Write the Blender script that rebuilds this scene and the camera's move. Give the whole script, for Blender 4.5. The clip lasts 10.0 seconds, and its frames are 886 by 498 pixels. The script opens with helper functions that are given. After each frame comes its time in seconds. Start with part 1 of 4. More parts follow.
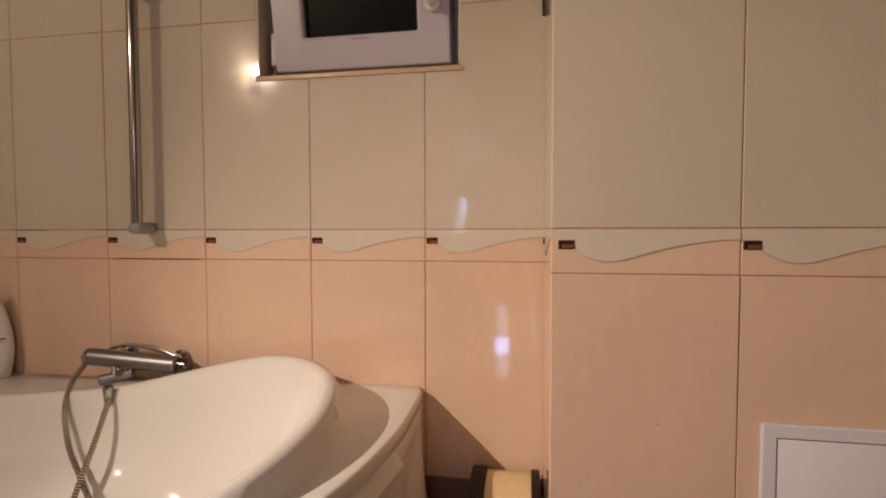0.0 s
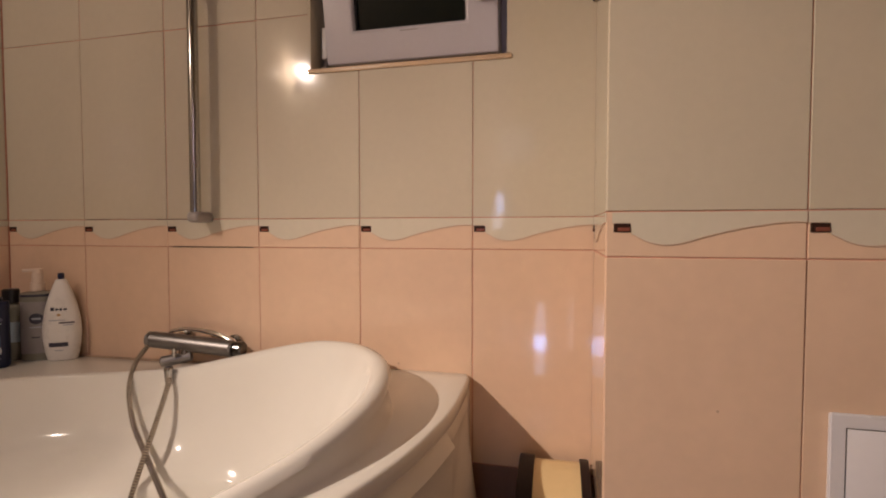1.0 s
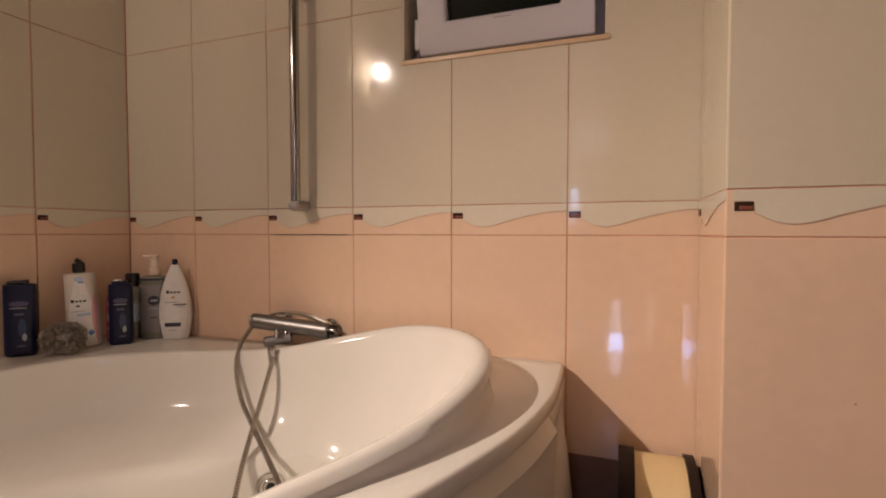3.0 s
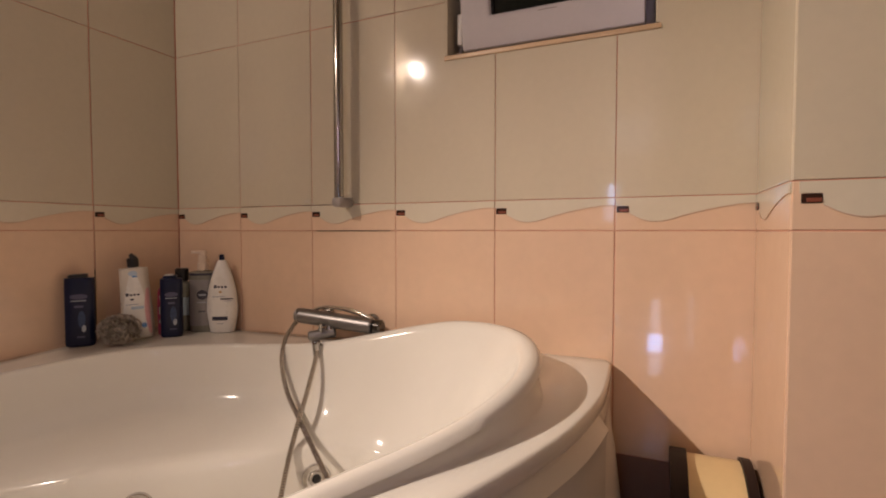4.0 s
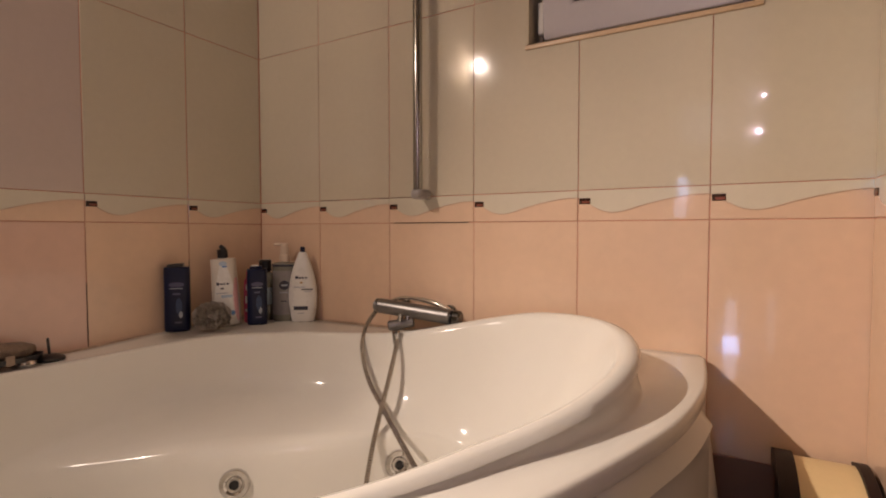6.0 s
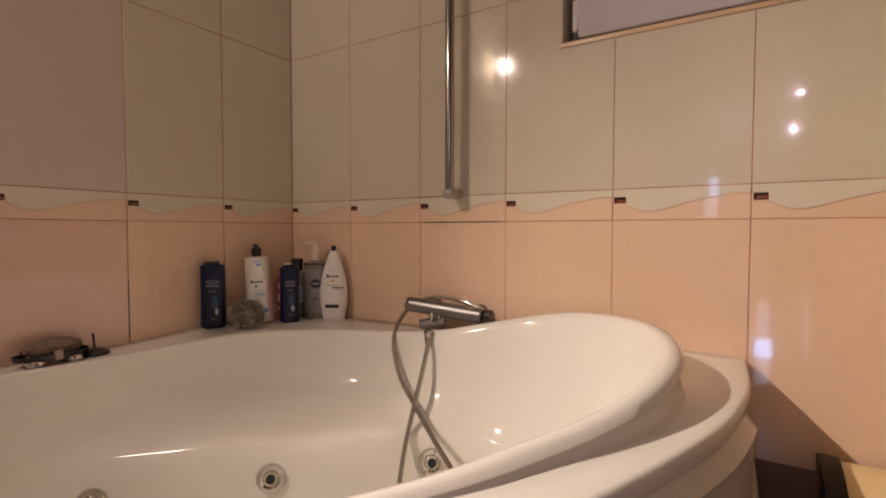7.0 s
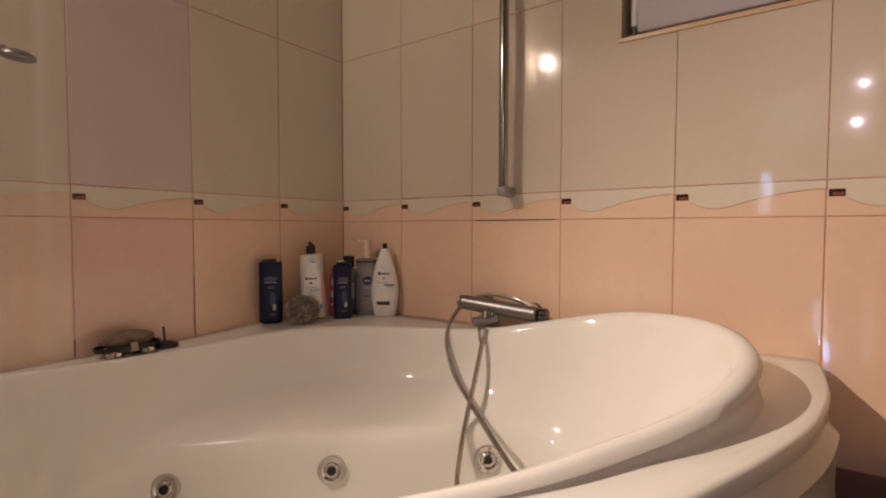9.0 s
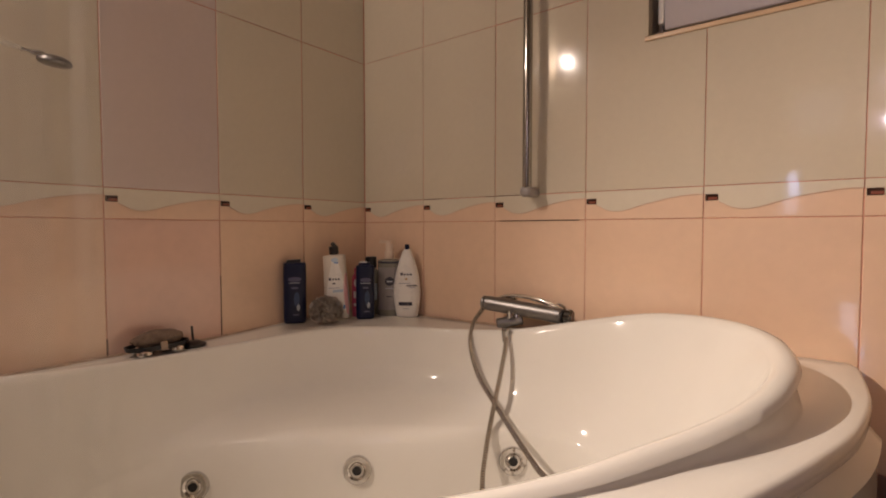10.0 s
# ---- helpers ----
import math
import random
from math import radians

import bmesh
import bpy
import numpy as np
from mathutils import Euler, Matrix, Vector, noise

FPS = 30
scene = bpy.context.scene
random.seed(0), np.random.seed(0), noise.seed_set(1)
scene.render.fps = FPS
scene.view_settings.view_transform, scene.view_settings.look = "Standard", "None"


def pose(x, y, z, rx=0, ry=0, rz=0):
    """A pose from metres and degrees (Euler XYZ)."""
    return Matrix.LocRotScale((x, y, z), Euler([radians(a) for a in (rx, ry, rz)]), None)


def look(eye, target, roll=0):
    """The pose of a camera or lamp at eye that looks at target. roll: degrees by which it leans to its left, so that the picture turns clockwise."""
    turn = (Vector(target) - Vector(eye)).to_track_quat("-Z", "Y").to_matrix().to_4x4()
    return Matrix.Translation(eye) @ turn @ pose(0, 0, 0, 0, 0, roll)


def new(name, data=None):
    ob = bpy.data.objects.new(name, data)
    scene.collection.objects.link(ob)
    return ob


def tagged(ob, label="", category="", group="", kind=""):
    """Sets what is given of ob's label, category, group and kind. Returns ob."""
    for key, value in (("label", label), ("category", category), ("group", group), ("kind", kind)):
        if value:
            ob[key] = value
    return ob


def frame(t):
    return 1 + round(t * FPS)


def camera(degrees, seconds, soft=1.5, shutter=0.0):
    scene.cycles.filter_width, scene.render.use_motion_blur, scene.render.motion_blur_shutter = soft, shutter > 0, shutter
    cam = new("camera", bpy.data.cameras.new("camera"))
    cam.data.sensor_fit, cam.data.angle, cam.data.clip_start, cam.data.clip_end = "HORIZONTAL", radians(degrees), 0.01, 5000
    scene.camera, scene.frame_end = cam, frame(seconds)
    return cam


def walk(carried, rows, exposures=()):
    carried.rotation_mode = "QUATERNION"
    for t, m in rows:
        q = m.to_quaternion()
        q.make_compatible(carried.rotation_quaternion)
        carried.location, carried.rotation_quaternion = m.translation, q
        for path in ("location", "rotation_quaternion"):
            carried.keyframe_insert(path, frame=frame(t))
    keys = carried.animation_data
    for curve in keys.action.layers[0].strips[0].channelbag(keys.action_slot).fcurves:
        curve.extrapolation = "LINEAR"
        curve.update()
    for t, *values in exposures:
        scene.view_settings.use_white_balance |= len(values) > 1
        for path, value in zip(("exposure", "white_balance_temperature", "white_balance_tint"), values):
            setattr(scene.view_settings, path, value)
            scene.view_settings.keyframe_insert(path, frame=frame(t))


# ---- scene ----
cam = camera(84.6, 10.0, soft=1.9)
PATH = [
    (0, (1.453, -0.982, 0.964), (1.12, 0.989, 0.887), -0.1),
    (0.5, (1.437, -0.989, 0.95), (1.04, 0.97, 0.873), -0.0),
    (1, (1.423, -0.996, 0.938), (0.962, 0.949, 0.864), -0.0),
    (1.5, (1.406, -1.004, 0.929), (0.876, 0.923, 0.854), -0.0),
    (2, (1.393, -1.008, 0.922), (0.803, 0.902, 0.847), -0.0),
    (2.5, (1.375, -1.015, 0.913), (0.733, 0.878, 0.842), 0.0),
    (4, (1.33, -1.028, 0.9), (0.521, 0.8, 0.825), 0.0),
    (4.5, (1.312, -1.035, 0.893), (0.453, 0.77, 0.819), 0.0),
    (5, (1.299, -1.042, 0.886), (0.389, 0.737, 0.812), 0.1),
    (5.5, (1.283, -1.051, 0.881), (0.332, 0.706, 0.807), 0.0),
    (7, (1.246, -1.076, 0.877), (0.185, 0.618, 0.803), 0.1),
    (7.5, (1.233, -1.085, 0.874), (0.147, 0.592, 0.801), 0.1),
    (8, (1.227, -1.091, 0.875), (0.111, 0.567, 0.799), 0.1),
    (8.5, (1.219, -1.098, 0.874), (0.072, 0.539, 0.8), 0.1),
    (9, (1.204, -1.111, 0.876), (0.036, 0.511, 0.795), 0.1),
    (9.5, (1.192, -1.121, 0.874), (-0.001, 0.482, 0.795), 0.0),
    (10, (1.187, -1.122, 0.876), (-0.031, 0.462, 0.798), 0.0),
]
walk(cam, [(t, look(eye, target, roll)) for t, eye, target, roll in PATH])

# ---- light ----
world = bpy.data.worlds.new("night")
scene.world = world
world.use_nodes = True
world.node_tree.nodes["Background"].inputs[0].default_value = (0.02, 0.025, 0.035, 1)
world.node_tree.nodes["Background"].inputs[1].default_value = 0.3


def lamp(name, kind, energy, colour, m, size):
    d = bpy.data.lights.new(name, kind)
    d.energy, d.color = energy, colour
    if kind == "AREA":
        d.shape, d.size = "DISK", size
    else:
        d.shadow_soft_size = size
    ob = new(name, d)
    ob.matrix_world = m
    return ob


WARM = (1.0, 0.80, 0.685)
COOL = (0.98, 0.74, 0.94)
# a bare bulb with a small reflector behind it
lamp("bulb_light", "POINT", 13.4, WARM, pose(0.085, -1.417, 1.791), 0.012)
spot = lamp("reflector_light", "SPOT", 122, WARM, look((0.085, -1.417, 1.791), (2.05, -0.45, -0.05)), 0.012)
spot.data.spot_size, spot.data.spot_blend = radians(83), 1.0
for at, cone in (((1.44, -1.70, 1.515), 99.8), ((1.42, -1.70, 1.350), 102.2)):
    led = lamp("led_light", "SPOT", 2.1, COOL, look(at, (0.0, -0.62, 1.35)), 0.004)
    led.data.spot_size, led.data.spot_blend = radians(cone), 0.06


# ---- materials ----
def material(name, colour, rough=0.5, metal=0.0, vary=0.06, scale=6.0, fine=90.0, bump=0.0, bump_scale=116.0, coat=0.0,
             random_tone=0.0, spec=0.5):
    m = bpy.data.materials.new(name)
    m.use_nodes = True
    t = m.node_tree
    n, l = t.nodes, t.links
    b = n["Principled BSDF"]
    b.inputs["Metallic"].default_value = metal
    b.inputs["Coat Weight"].default_value = coat
    b.inputs["Coat Roughness"].default_value = 0.04
    b.inputs["Specular IOR Level"].default_value = spec
    big = n.new("ShaderNodeTexNoise")
    big.inputs["Scale"].default_value = scale
    big.inputs["Detail"].default_value = 4
    small = n.new("ShaderNodeTexNoise")
    small.inputs["Scale"].default_value = fine
    small.inputs["Detail"].default_value = 3
    geo = n.new("ShaderNodeNewGeometry")
    for k in (big, small):
        l.new(geo.outputs["Position"], k.inputs["Vector"])
    mix = n.new("ShaderNodeMath")
    mix.operation = "MULTIPLY_ADD"
    l.new(small.outputs["Fac"], mix.inputs[0])
    mix.inputs[1].default_value = 0.45
    l.new(big.outputs["Fac"], mix.inputs[2])
    last = mix.outputs[0]
    if random_tone:
        info = n.new("ShaderNodeObjectInfo")
        add = n.new("ShaderNodeMath")
        add.operation = "MULTIPLY_ADD"
        l.new(info.outputs["Random"], add.inputs[0])
        add.inputs[1].default_value = random_tone
        l.new(last, add.inputs[2])
        last = add.outputs[0]
    ramp = n.new("ShaderNodeValToRGB")
    e = ramp.color_ramp.elements
    e[0].position, e[1].position = 0.35, 1.1 if not random_tone else 1.0
    e[0].color = (*[c * (1 - vary) for c in colour], 1)
    e[1].color = (*[min(1, c * (1 + vary)) for c in colour], 1)
    l.new(last, ramp.inputs[0])
    l.new(ramp.outputs[0], b.inputs["Base Color"])
    r = n.new("ShaderNodeMath")
    r.operation = "MULTIPLY_ADD"
    l.new(big.outputs["Fac"], r.inputs[0])
    r.inputs[1].default_value, r.inputs[2].default_value = rough * 0.5, rough * 0.75
    l.new(r.outputs[0], b.inputs["Roughness"])
    if bump:
        bt = n.new("ShaderNodeTexNoise")
        bt.inputs["Scale"].default_value = bump_scale
        l.new(geo.outputs["Position"], bt.inputs["Vector"])
        bn = n.new("ShaderNodeBump")
        bn.inputs["Strength"].default_value = bump
        bn.inputs["Distance"].default_value = 0.002
        l.new(bt.outputs["Fac"], bn.inputs["Height"])
        l.new(bn.outputs[0], b.inputs["Normal"])
    return m


CREAM = material("cream_glaze", (0.60, 0.535, 0.410), 0.11, coat=0.7, spec=0.2, vary=0.05, scale=3.5, fine=60, bump=0.035, bump_scale=14, random_tone=0.12)
IVORY = material("ivory_glaze", (0.665, 0.605, 0.480), 0.11, coat=0.7, spec=0.2, vary=0.05, scale=3.5, fine=60, bump=0.035, bump_scale=14, random_tone=0.12)
PEACH = material("peach_glaze", (0.752, 0.545, 0.388), 0.11, coat=0.7, spec=0.2, vary=0.06, scale=5, fine=40, bump=0.035, bump_scale=14, random_tone=0.12)
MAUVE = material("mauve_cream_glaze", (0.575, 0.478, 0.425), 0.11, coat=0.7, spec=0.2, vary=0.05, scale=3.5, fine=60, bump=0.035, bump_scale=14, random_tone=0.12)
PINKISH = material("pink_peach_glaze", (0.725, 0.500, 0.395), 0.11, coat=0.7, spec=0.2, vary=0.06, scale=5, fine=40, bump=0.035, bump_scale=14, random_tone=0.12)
TAUPE = material("taupe_glaze", (0.24, 0.13, 0.09), 0.55, vary=0.1, scale=4, fine=60)
GROUT = material("brown_grout", (0.58, 0.29, 0.21), 0.85, vary=0.3, scale=9, fine=160, bump=0.3)
MARK = material("dark_brown_glass", (0.035, 0.017, 0.012), 0.12, vary=0.4, fine=300)
MARK_RED = material("rust_glaze", (0.22, 0.07, 0.045), 0.2, vary=0.3, fine=400)
LINE = material("wave_outline", (0.60, 0.42, 0.30), 0.4, vary=0.1)
ACRYL = material("white_acrylic", (0.76, 0.735, 0.668), 0.11, vary=0.02, scale=4, fine=30, bump=0.01, bump_scale=9, spec=0.26)
BRIGHT = material("polished_chrome", (0.82, 0.81, 0.80), 0.06, metal=1.0, vary=0.03, fine=200)
CHROME = material("chrome", (0.40, 0.385, 0.37), 0.12, metal=1.0, vary=0.05, fine=200)
BRUSHED = material("brushed_chrome", (0.23, 0.218, 0.212), 0.40, metal=1.0, vary=0.08, fine=220)
STEEL = material("hose_steel", (0.68, 0.60, 0.52), 0.24, metal=1.0, vary=0.1, fine=300)
GROOVE = material("hose_groove", (0.05, 0.038, 0.03), 0.5, vary=0.2)
GREYCAP = material("grey_plastic", (0.30, 0.27, 0.25), 0.3, vary=0.06)
PVC = material("white_pvc", (0.76, 0.74, 0.755), 0.28, vary=0.03, scale=7, fine=80)
# the same white PVC, darkened: the window recess's shade is in its colour
SASHPVC = material("shaded_white_pvc", (0.56, 0.53, 0.545), 0.30, vary=0.04, scale=7, fine=80)
WHITE = material("white_plastic", (0.78, 0.76, 0.72), 0.3, vary=0.03, scale=10, fine=100)
GASKET = material("black_rubber", (0.02, 0.02, 0.02), 0.6, vary=0.2)
SILL = material("beige_sill", (0.62, 0.44, 0.27), 0.35, vary=0.1, scale=12, fine=120)
PLASTER = material("cream_paint", (0.72, 0.68, 0.60), 0.75, vary=0.05, scale=3, fine=120, bump=0.15)
PAINT = material("sand_paint", (0.30, 0.24, 0.18), 0.6, vary=0.08, scale=3, fine=120, bump=0.15)
JETRING = material("smoked_chrome", (0.60, 0.58, 0.56), 0.08, metal=1.0, vary=0.1, fine=200)
SMOKED = material("dark_chrome", (0.10, 0.095, 0.09), 0.10, metal=1.0, vary=0.1, fine=200)
MOULD = material("black_mould", (0.14, 0.085, 0.062), 0.8, vary=0.5, scale=40, fine=300)
FLOOR = material("beige_floor_tile", (0.22, 0.145, 0.105), 0.3, vary=0.15, scale=5, fine=70)
NAVY = material("navy_plastic", (0.006, 0.009, 0.034), 0.34, vary=0.2, scale=20, spec=0.3)
BLACK = material("black_plastic", (0.012, 0.011, 0.012), 0.3, vary=0.2)
PEARL = material("pearl_plastic", (0.66, 0.60, 0.52), 0.3, vary=0.05, scale=30)
MILK = material("milk_white_plastic", (0.77, 0.745, 0.70), 0.28, vary=0.03, scale=30)
PUMP = material("peach_plastic", (0.70, 0.56, 0.44), 0.35, vary=0.05, scale=30)
GREY = material("grey_label", (0.235, 0.215, 0.21), 0.35, vary=0.12, scale=30)
CLEAR = material("grey_clear_plastic", (0.21, 0.20, 0.165), 0.22, vary=0.15, scale=25)
PINK = material("pink_plastic", (0.55, 0.10, 0.17), 0.3, vary=0.25, scale=40)
BLUE = material("blue_print", (0.08, 0.22, 0.50), 0.35, vary=0.15)
PALEBLUE = material("pale_blue_print", (0.42, 0.52, 0.62), 0.35, vary=0.1)
INK = material("dark_print", (0.03, 0.03, 0.05), 0.4, vary=0.2)
GOLD = material("gold_print", (0.45, 0.27, 0.10), 0.4, vary=0.2)
DIM = material("dim_print", (0.07, 0.065, 0.12), 0.35, vary=0.2)
TAG = material("beige_tag", (0.34, 0.25, 0.18), 0.6, vary=0.2)
ROSE = material("rose_print", (0.70, 0.36, 0.38), 0.35, vary=0.1)
TEAL = material("blue_drop_print", (0.014, 0.032, 0.085), 0.35, vary=0.5, scale=150)
SILVER = material("silver_print", (0.35, 0.37, 0.42), 0.35, vary=0.2)
MESH = material("grey_mesh_netting", (0.54, 0.475, 0.41), 0.75, vary=0.35, scale=60, fine=500, bump=0.6, bump_scale=500)
BINLID = material("butter_yellow_plastic", (0.72, 0.56, 0.30), 0.3, vary=0.05, scale=8)
BINSIDE = material("dark_brown_plastic", (0.016, 0.008, 0.007), 0.45, vary=0.3, spec=0.25)
SPONGE = material("brown_sponge", (0.17, 0.12, 0.085), 0.9, vary=0.4, scale=60, fine=300, bump=0.8, bump_scale=260)
DARKGLASS = material("night_glass", (0.008, 0.011, 0.009), 0.05, vary=0.3, spec=0.22)
SILICONE = material("mouldy_silicone", (0.42, 0.30, 0.21), 0.5, vary=0.5, scale=30, fine=200)
CURTAIN = bpy.data.materials.new("clear_vinyl")
CURTAIN.use_nodes = True
_t = CURTAIN.node_tree
_b = _t.nodes["Principled BSDF"]
_b.inputs["Base Color"].default_value = (0.75, 0.76, 0.68, 1)
_b.inputs["Roughness"].default_value = 0.25
_c = _t.nodes.new("ShaderNodeBsdfTransparent")
_m = _t.nodes.new("ShaderNodeMixShader")
_n = _t.nodes.new("ShaderNodeTexNoise")
_n.noise_dimensions = "1D"
_n.inputs["Scale"].default_value = 15
_n.inputs["Detail"].default_value = 0.5
_g = _t.nodes.new("ShaderNodeNewGeometry")
_s = _t.nodes.new("ShaderNodeSeparateXYZ")
_t.links.new(_g.outputs["Position"], _s.inputs[0])
_t.links.new(_s.outputs["Y"], _n.inputs["W"])
_r = _t.nodes.new("ShaderNodeMapRange")
_r.inputs["From Min"].default_value, _r.inputs["From Max"].default_value = 0.35, 0.70
_r.inputs["To Min"].default_value, _r.inputs["To Max"].default_value = 0.03, 0.19
_t.links.new(_n.outputs["Fac"], _r.inputs["Value"])
_e = _t.nodes.new("ShaderNodeMapRange")          # thin towards its free edge
_e.inputs["From Min"].default_value, _e.inputs["From Max"].default_value = -0.79, -0.85
_t.links.new(_s.outputs["Y"], _e.inputs["Value"])
_k = _t.nodes.new("ShaderNodeMath")
_k.operation = "MULTIPLY"
_t.links.new(_r.outputs[0], _k.inputs[0])
_t.links.new(_e.outputs[0], _k.inputs[1])
_t.links.new(_k.outputs[0], _m.inputs[0])
_t.links.new(_c.outputs[0], _m.inputs[1])
_t.links.new(_b.outputs[0], _m.inputs[2])
_t.links.new(_m.outputs[0], _t.nodes["Material Output"].inputs["Surface"])
SPECK = material("dark_speck", (0.50, 0.34, 0.245), 0.7)


def glow(name, colour, power):
    m = bpy.data.materials.new(name)
    m.use_nodes = True
    b = m.node_tree.nodes["Principled BSDF"]
    b.inputs["Base Color"].default_value = (*colour, 1)
    b.inputs["Emission Color"].default_value = (*colour, 1)
    b.inputs["Emission Strength"].default_value = power
    return m


# ---- building helpers ----
def mesh_of(name, bm, mat, smooth=True):
    me = bpy.data.meshes.new(name)
    bm.to_mesh(me)
    bm.free()
    for m in (mat if isinstance(mat, (list, tuple)) else [mat]):
        me.materials.append(m)
    if smooth:
        me.polygons.foreach_set("use_smooth", [True] * len(me.polygons))
        me.set_sharp_from_angle(angle=radians(38))
    return me


def part(name, bm, mat, parent, label=""):
    ob = new(name, mesh_of(name, bm, mat))
    ob.parent = parent
    return tagged(ob, label)


def thing(name, label, category, at=(0, 0, 0), rz=0.0, group="", kind=""):
    ob = new(name)
    ob.empty_display_size = 0.05
    ob.matrix_world = pose(*at, 0, 0, rz)
    return tagged(ob, label, category, group, kind)


def solid(name, bm, mat, label, category, kind="", group=""):
    return tagged(new(name, mesh_of(name, bm, mat)), label, category, group, kind)


def box(x0, x1, y0, y1, z0, z1, bevel=0.0, seg=2, bm=None):
    own = bm is None
    b = bmesh.new()
    v = bmesh.ops.create_cube(b, size=1)["verts"]
    for k in v:
        k.co = Vector(((x0 + x1) / 2 + k.co.x * (x1 - x0), (y0 + y1) / 2 + k.co.y * (y1 - y0), (z0 + z1) / 2 + k.co.z * (z1 - z0)))
    if bevel:
        bmesh.ops.bevel(b, geom=b.edges[:], offset=bevel, segments=seg, affect="EDGES", profile=0.5)
    if own:
        return b
    merge(bm, b)
    return bm


def merge(bm, other, m=None):
    if m is not None:
        other.transform(m)
    me = bpy.data.meshes.new("tmp")
    other.to_mesh(me)
    other.free()
    bm.from_mesh(me)
    bpy.data.meshes.remove(me)
    return bm


def lathe(profile, seg=32, squash=1.0):
    """A turned body from (radius, height) pairs."""
    b = bmesh.new()
    rings = []
    for r, z in profile:
        rings.append([b.verts.new((r * math.cos(2 * math.pi * k / seg), squash * r * math.sin(2 * math.pi * k / seg), z)) for k in range(seg)])
    for a, c in zip(rings, rings[1:]):
        for k in range(seg):
            b.faces.new((a[k], a[(k + 1) % seg], c[(k + 1) % seg], c[k]))
    b.faces.new(list(reversed(rings[0])))
    b.faces.new(rings[-1])
    return b


def spline(points, n):
    """Catmull-Rom through the points."""
    p = [Vector(q) for q in points]
    p = [2 * p[0] - p[1]] + p + [2 * p[-1] - p[-2]]
    out = []
    k = len(p) - 3
    for i in range(n + 1):
        s = i / n * k
        j = min(int(s), k - 1)
        t = s - j
        a, c, d, e = p[j:j + 4]
        out.append(0.5 * (2 * c + (d - a) * t + (2 * a - 5 * c + 4 * d - e) * t * t + (3 * c - a - 3 * d + e) * t ** 3))
    return out


def tube(points, radius, n=40, seg=12, ribs=0.0, caps=True):
    """A pipe along a smooth line; ribs: relief of a spiral hose."""
    pts = spline(points, n)
    if ribs:
        run = np.concatenate([[0], np.cumsum([(q - p).length for p, q in zip(pts, pts[1:])])])
        at = np.linspace(0, run[-1], n + 1)
        pts = [Vector(q) for q in zip(*(np.interp(at, run, [p[k] for p in pts]) for k in range(3)))]
    b = bmesh.new()
    rings = []
    up = Vector((0.3, 0.2, 0.93)).normalized()
    for i, p in enumerate(pts):
        d = (pts[min(i + 1, n)] - pts[max(i - 1, 0)]).normalized()
        u = (up - d * up.dot(d)).normalized()
        w = d.cross(u)
        up = u
        r = radius(i / n) if callable(radius) else radius
        if ribs:
            r -= ribs * (0.0, 0.3, 1.0, 0.3)[i % 4]
        rings.append([b.verts.new(p + r * (math.cos(2 * math.pi * k / seg) * u + math.sin(2 * math.pi * k / seg) * w)) for k in range(seg)])
    for a, c in zip(rings, rings[1:]):
        for k in range(seg):
            b.faces.new((a[k], a[(k + 1) % seg], c[(k + 1) % seg], c[k]))
    if caps:
        b.faces.new(list(reversed(rings[0])))
        b.faces.new(rings[-1])
    bmesh.ops.recalc_face_normals(b, faces=b.faces[:])
    return b


def rod(p, q, r, seg=24, bevel=0.002):
    """A round bar from p to q with eased ends."""
    p, q = Vector(p), Vector(q)
    h = (q - p).length
    e = min(bevel, r * 0.6, h * 0.3)
    b = lathe([(r - e, 0), (r, e), (r, h - e), (r - e, h)], seg)
    b.transform(Matrix.Translation(p) @ (q - p).to_track_quat("Z", "Y").to_matrix().to_4x4())
    return b


def prism(outline, depth, bevel=0.0):
    """A flat shape in x and z with a thickness along +y from 0."""
    b = bmesh.new()
    vs = [b.verts.new((x, 0, z)) for x, z in outline]
    f = b.faces.new(vs)
    ext = bmesh.ops.extrude_face_region(b, geom=[f])
    for v in ext["geom"]:
        if isinstance(v, bmesh.types.BMVert):
            v.co.y += depth
    bmesh.ops.recalc_face_normals(b, faces=b.faces[:])
    if bevel:
        bmesh.ops.bevel(b, geom=b.edges[:], offset=bevel, segments=1, affect="EDGES")
    return b


# ---- the room ----
TW, TH, BH = 0.25, 0.45, 0.066          # tile width, tile height, border height
ZB = 0.90                               # underside of the border
CEIL = ZB + BH + 3 * TH + 0.06
J = 0.0010                              # half a joint
X1, YP, XR, YR = 1.490, -0.248, 2.45, -1.88   # recess end, pillar face, room ends
WX0, WX1, WZ0, WZ1 = 0.880, 1.325, 1.297, 1.80   # window opening


def wall_slab(name, pieces, label, mat=GROUT):
    bm = bmesh.new()
    for p in pieces:
        box(*p, bm=bm)
    return solid(name, bm, mat, label, "wall", "structure")


wall_back = wall_slab("wall_north", [(-0.2, WX0, 0.0016, 0.24, 0, CEIL), (WX1, 1.70, 0.0016, 0.24, 0, CEIL), (WX0, WX1, 0.0016, 0.24, 0, WZ0 - 0.012), (WX0, WX1, 0.0016, 0.24, WZ1, CEIL)],
                      "tiled bathroom wall, cream above and peach below a wavy border")
wall_left = wall_slab("wall_west", [(-0.2, -0.0016, -2.08, 0.0016, 0, CEIL)], "tiled bathroom wall beside the bath, cream above peach")
wall_pillar = wall_slab("wall_pillar", [(X1 + 0.0016, XR + 0.2, YP + 0.0016, 0.0016, 0, CEIL)], "boxed-out wall tiled in cream and peach")
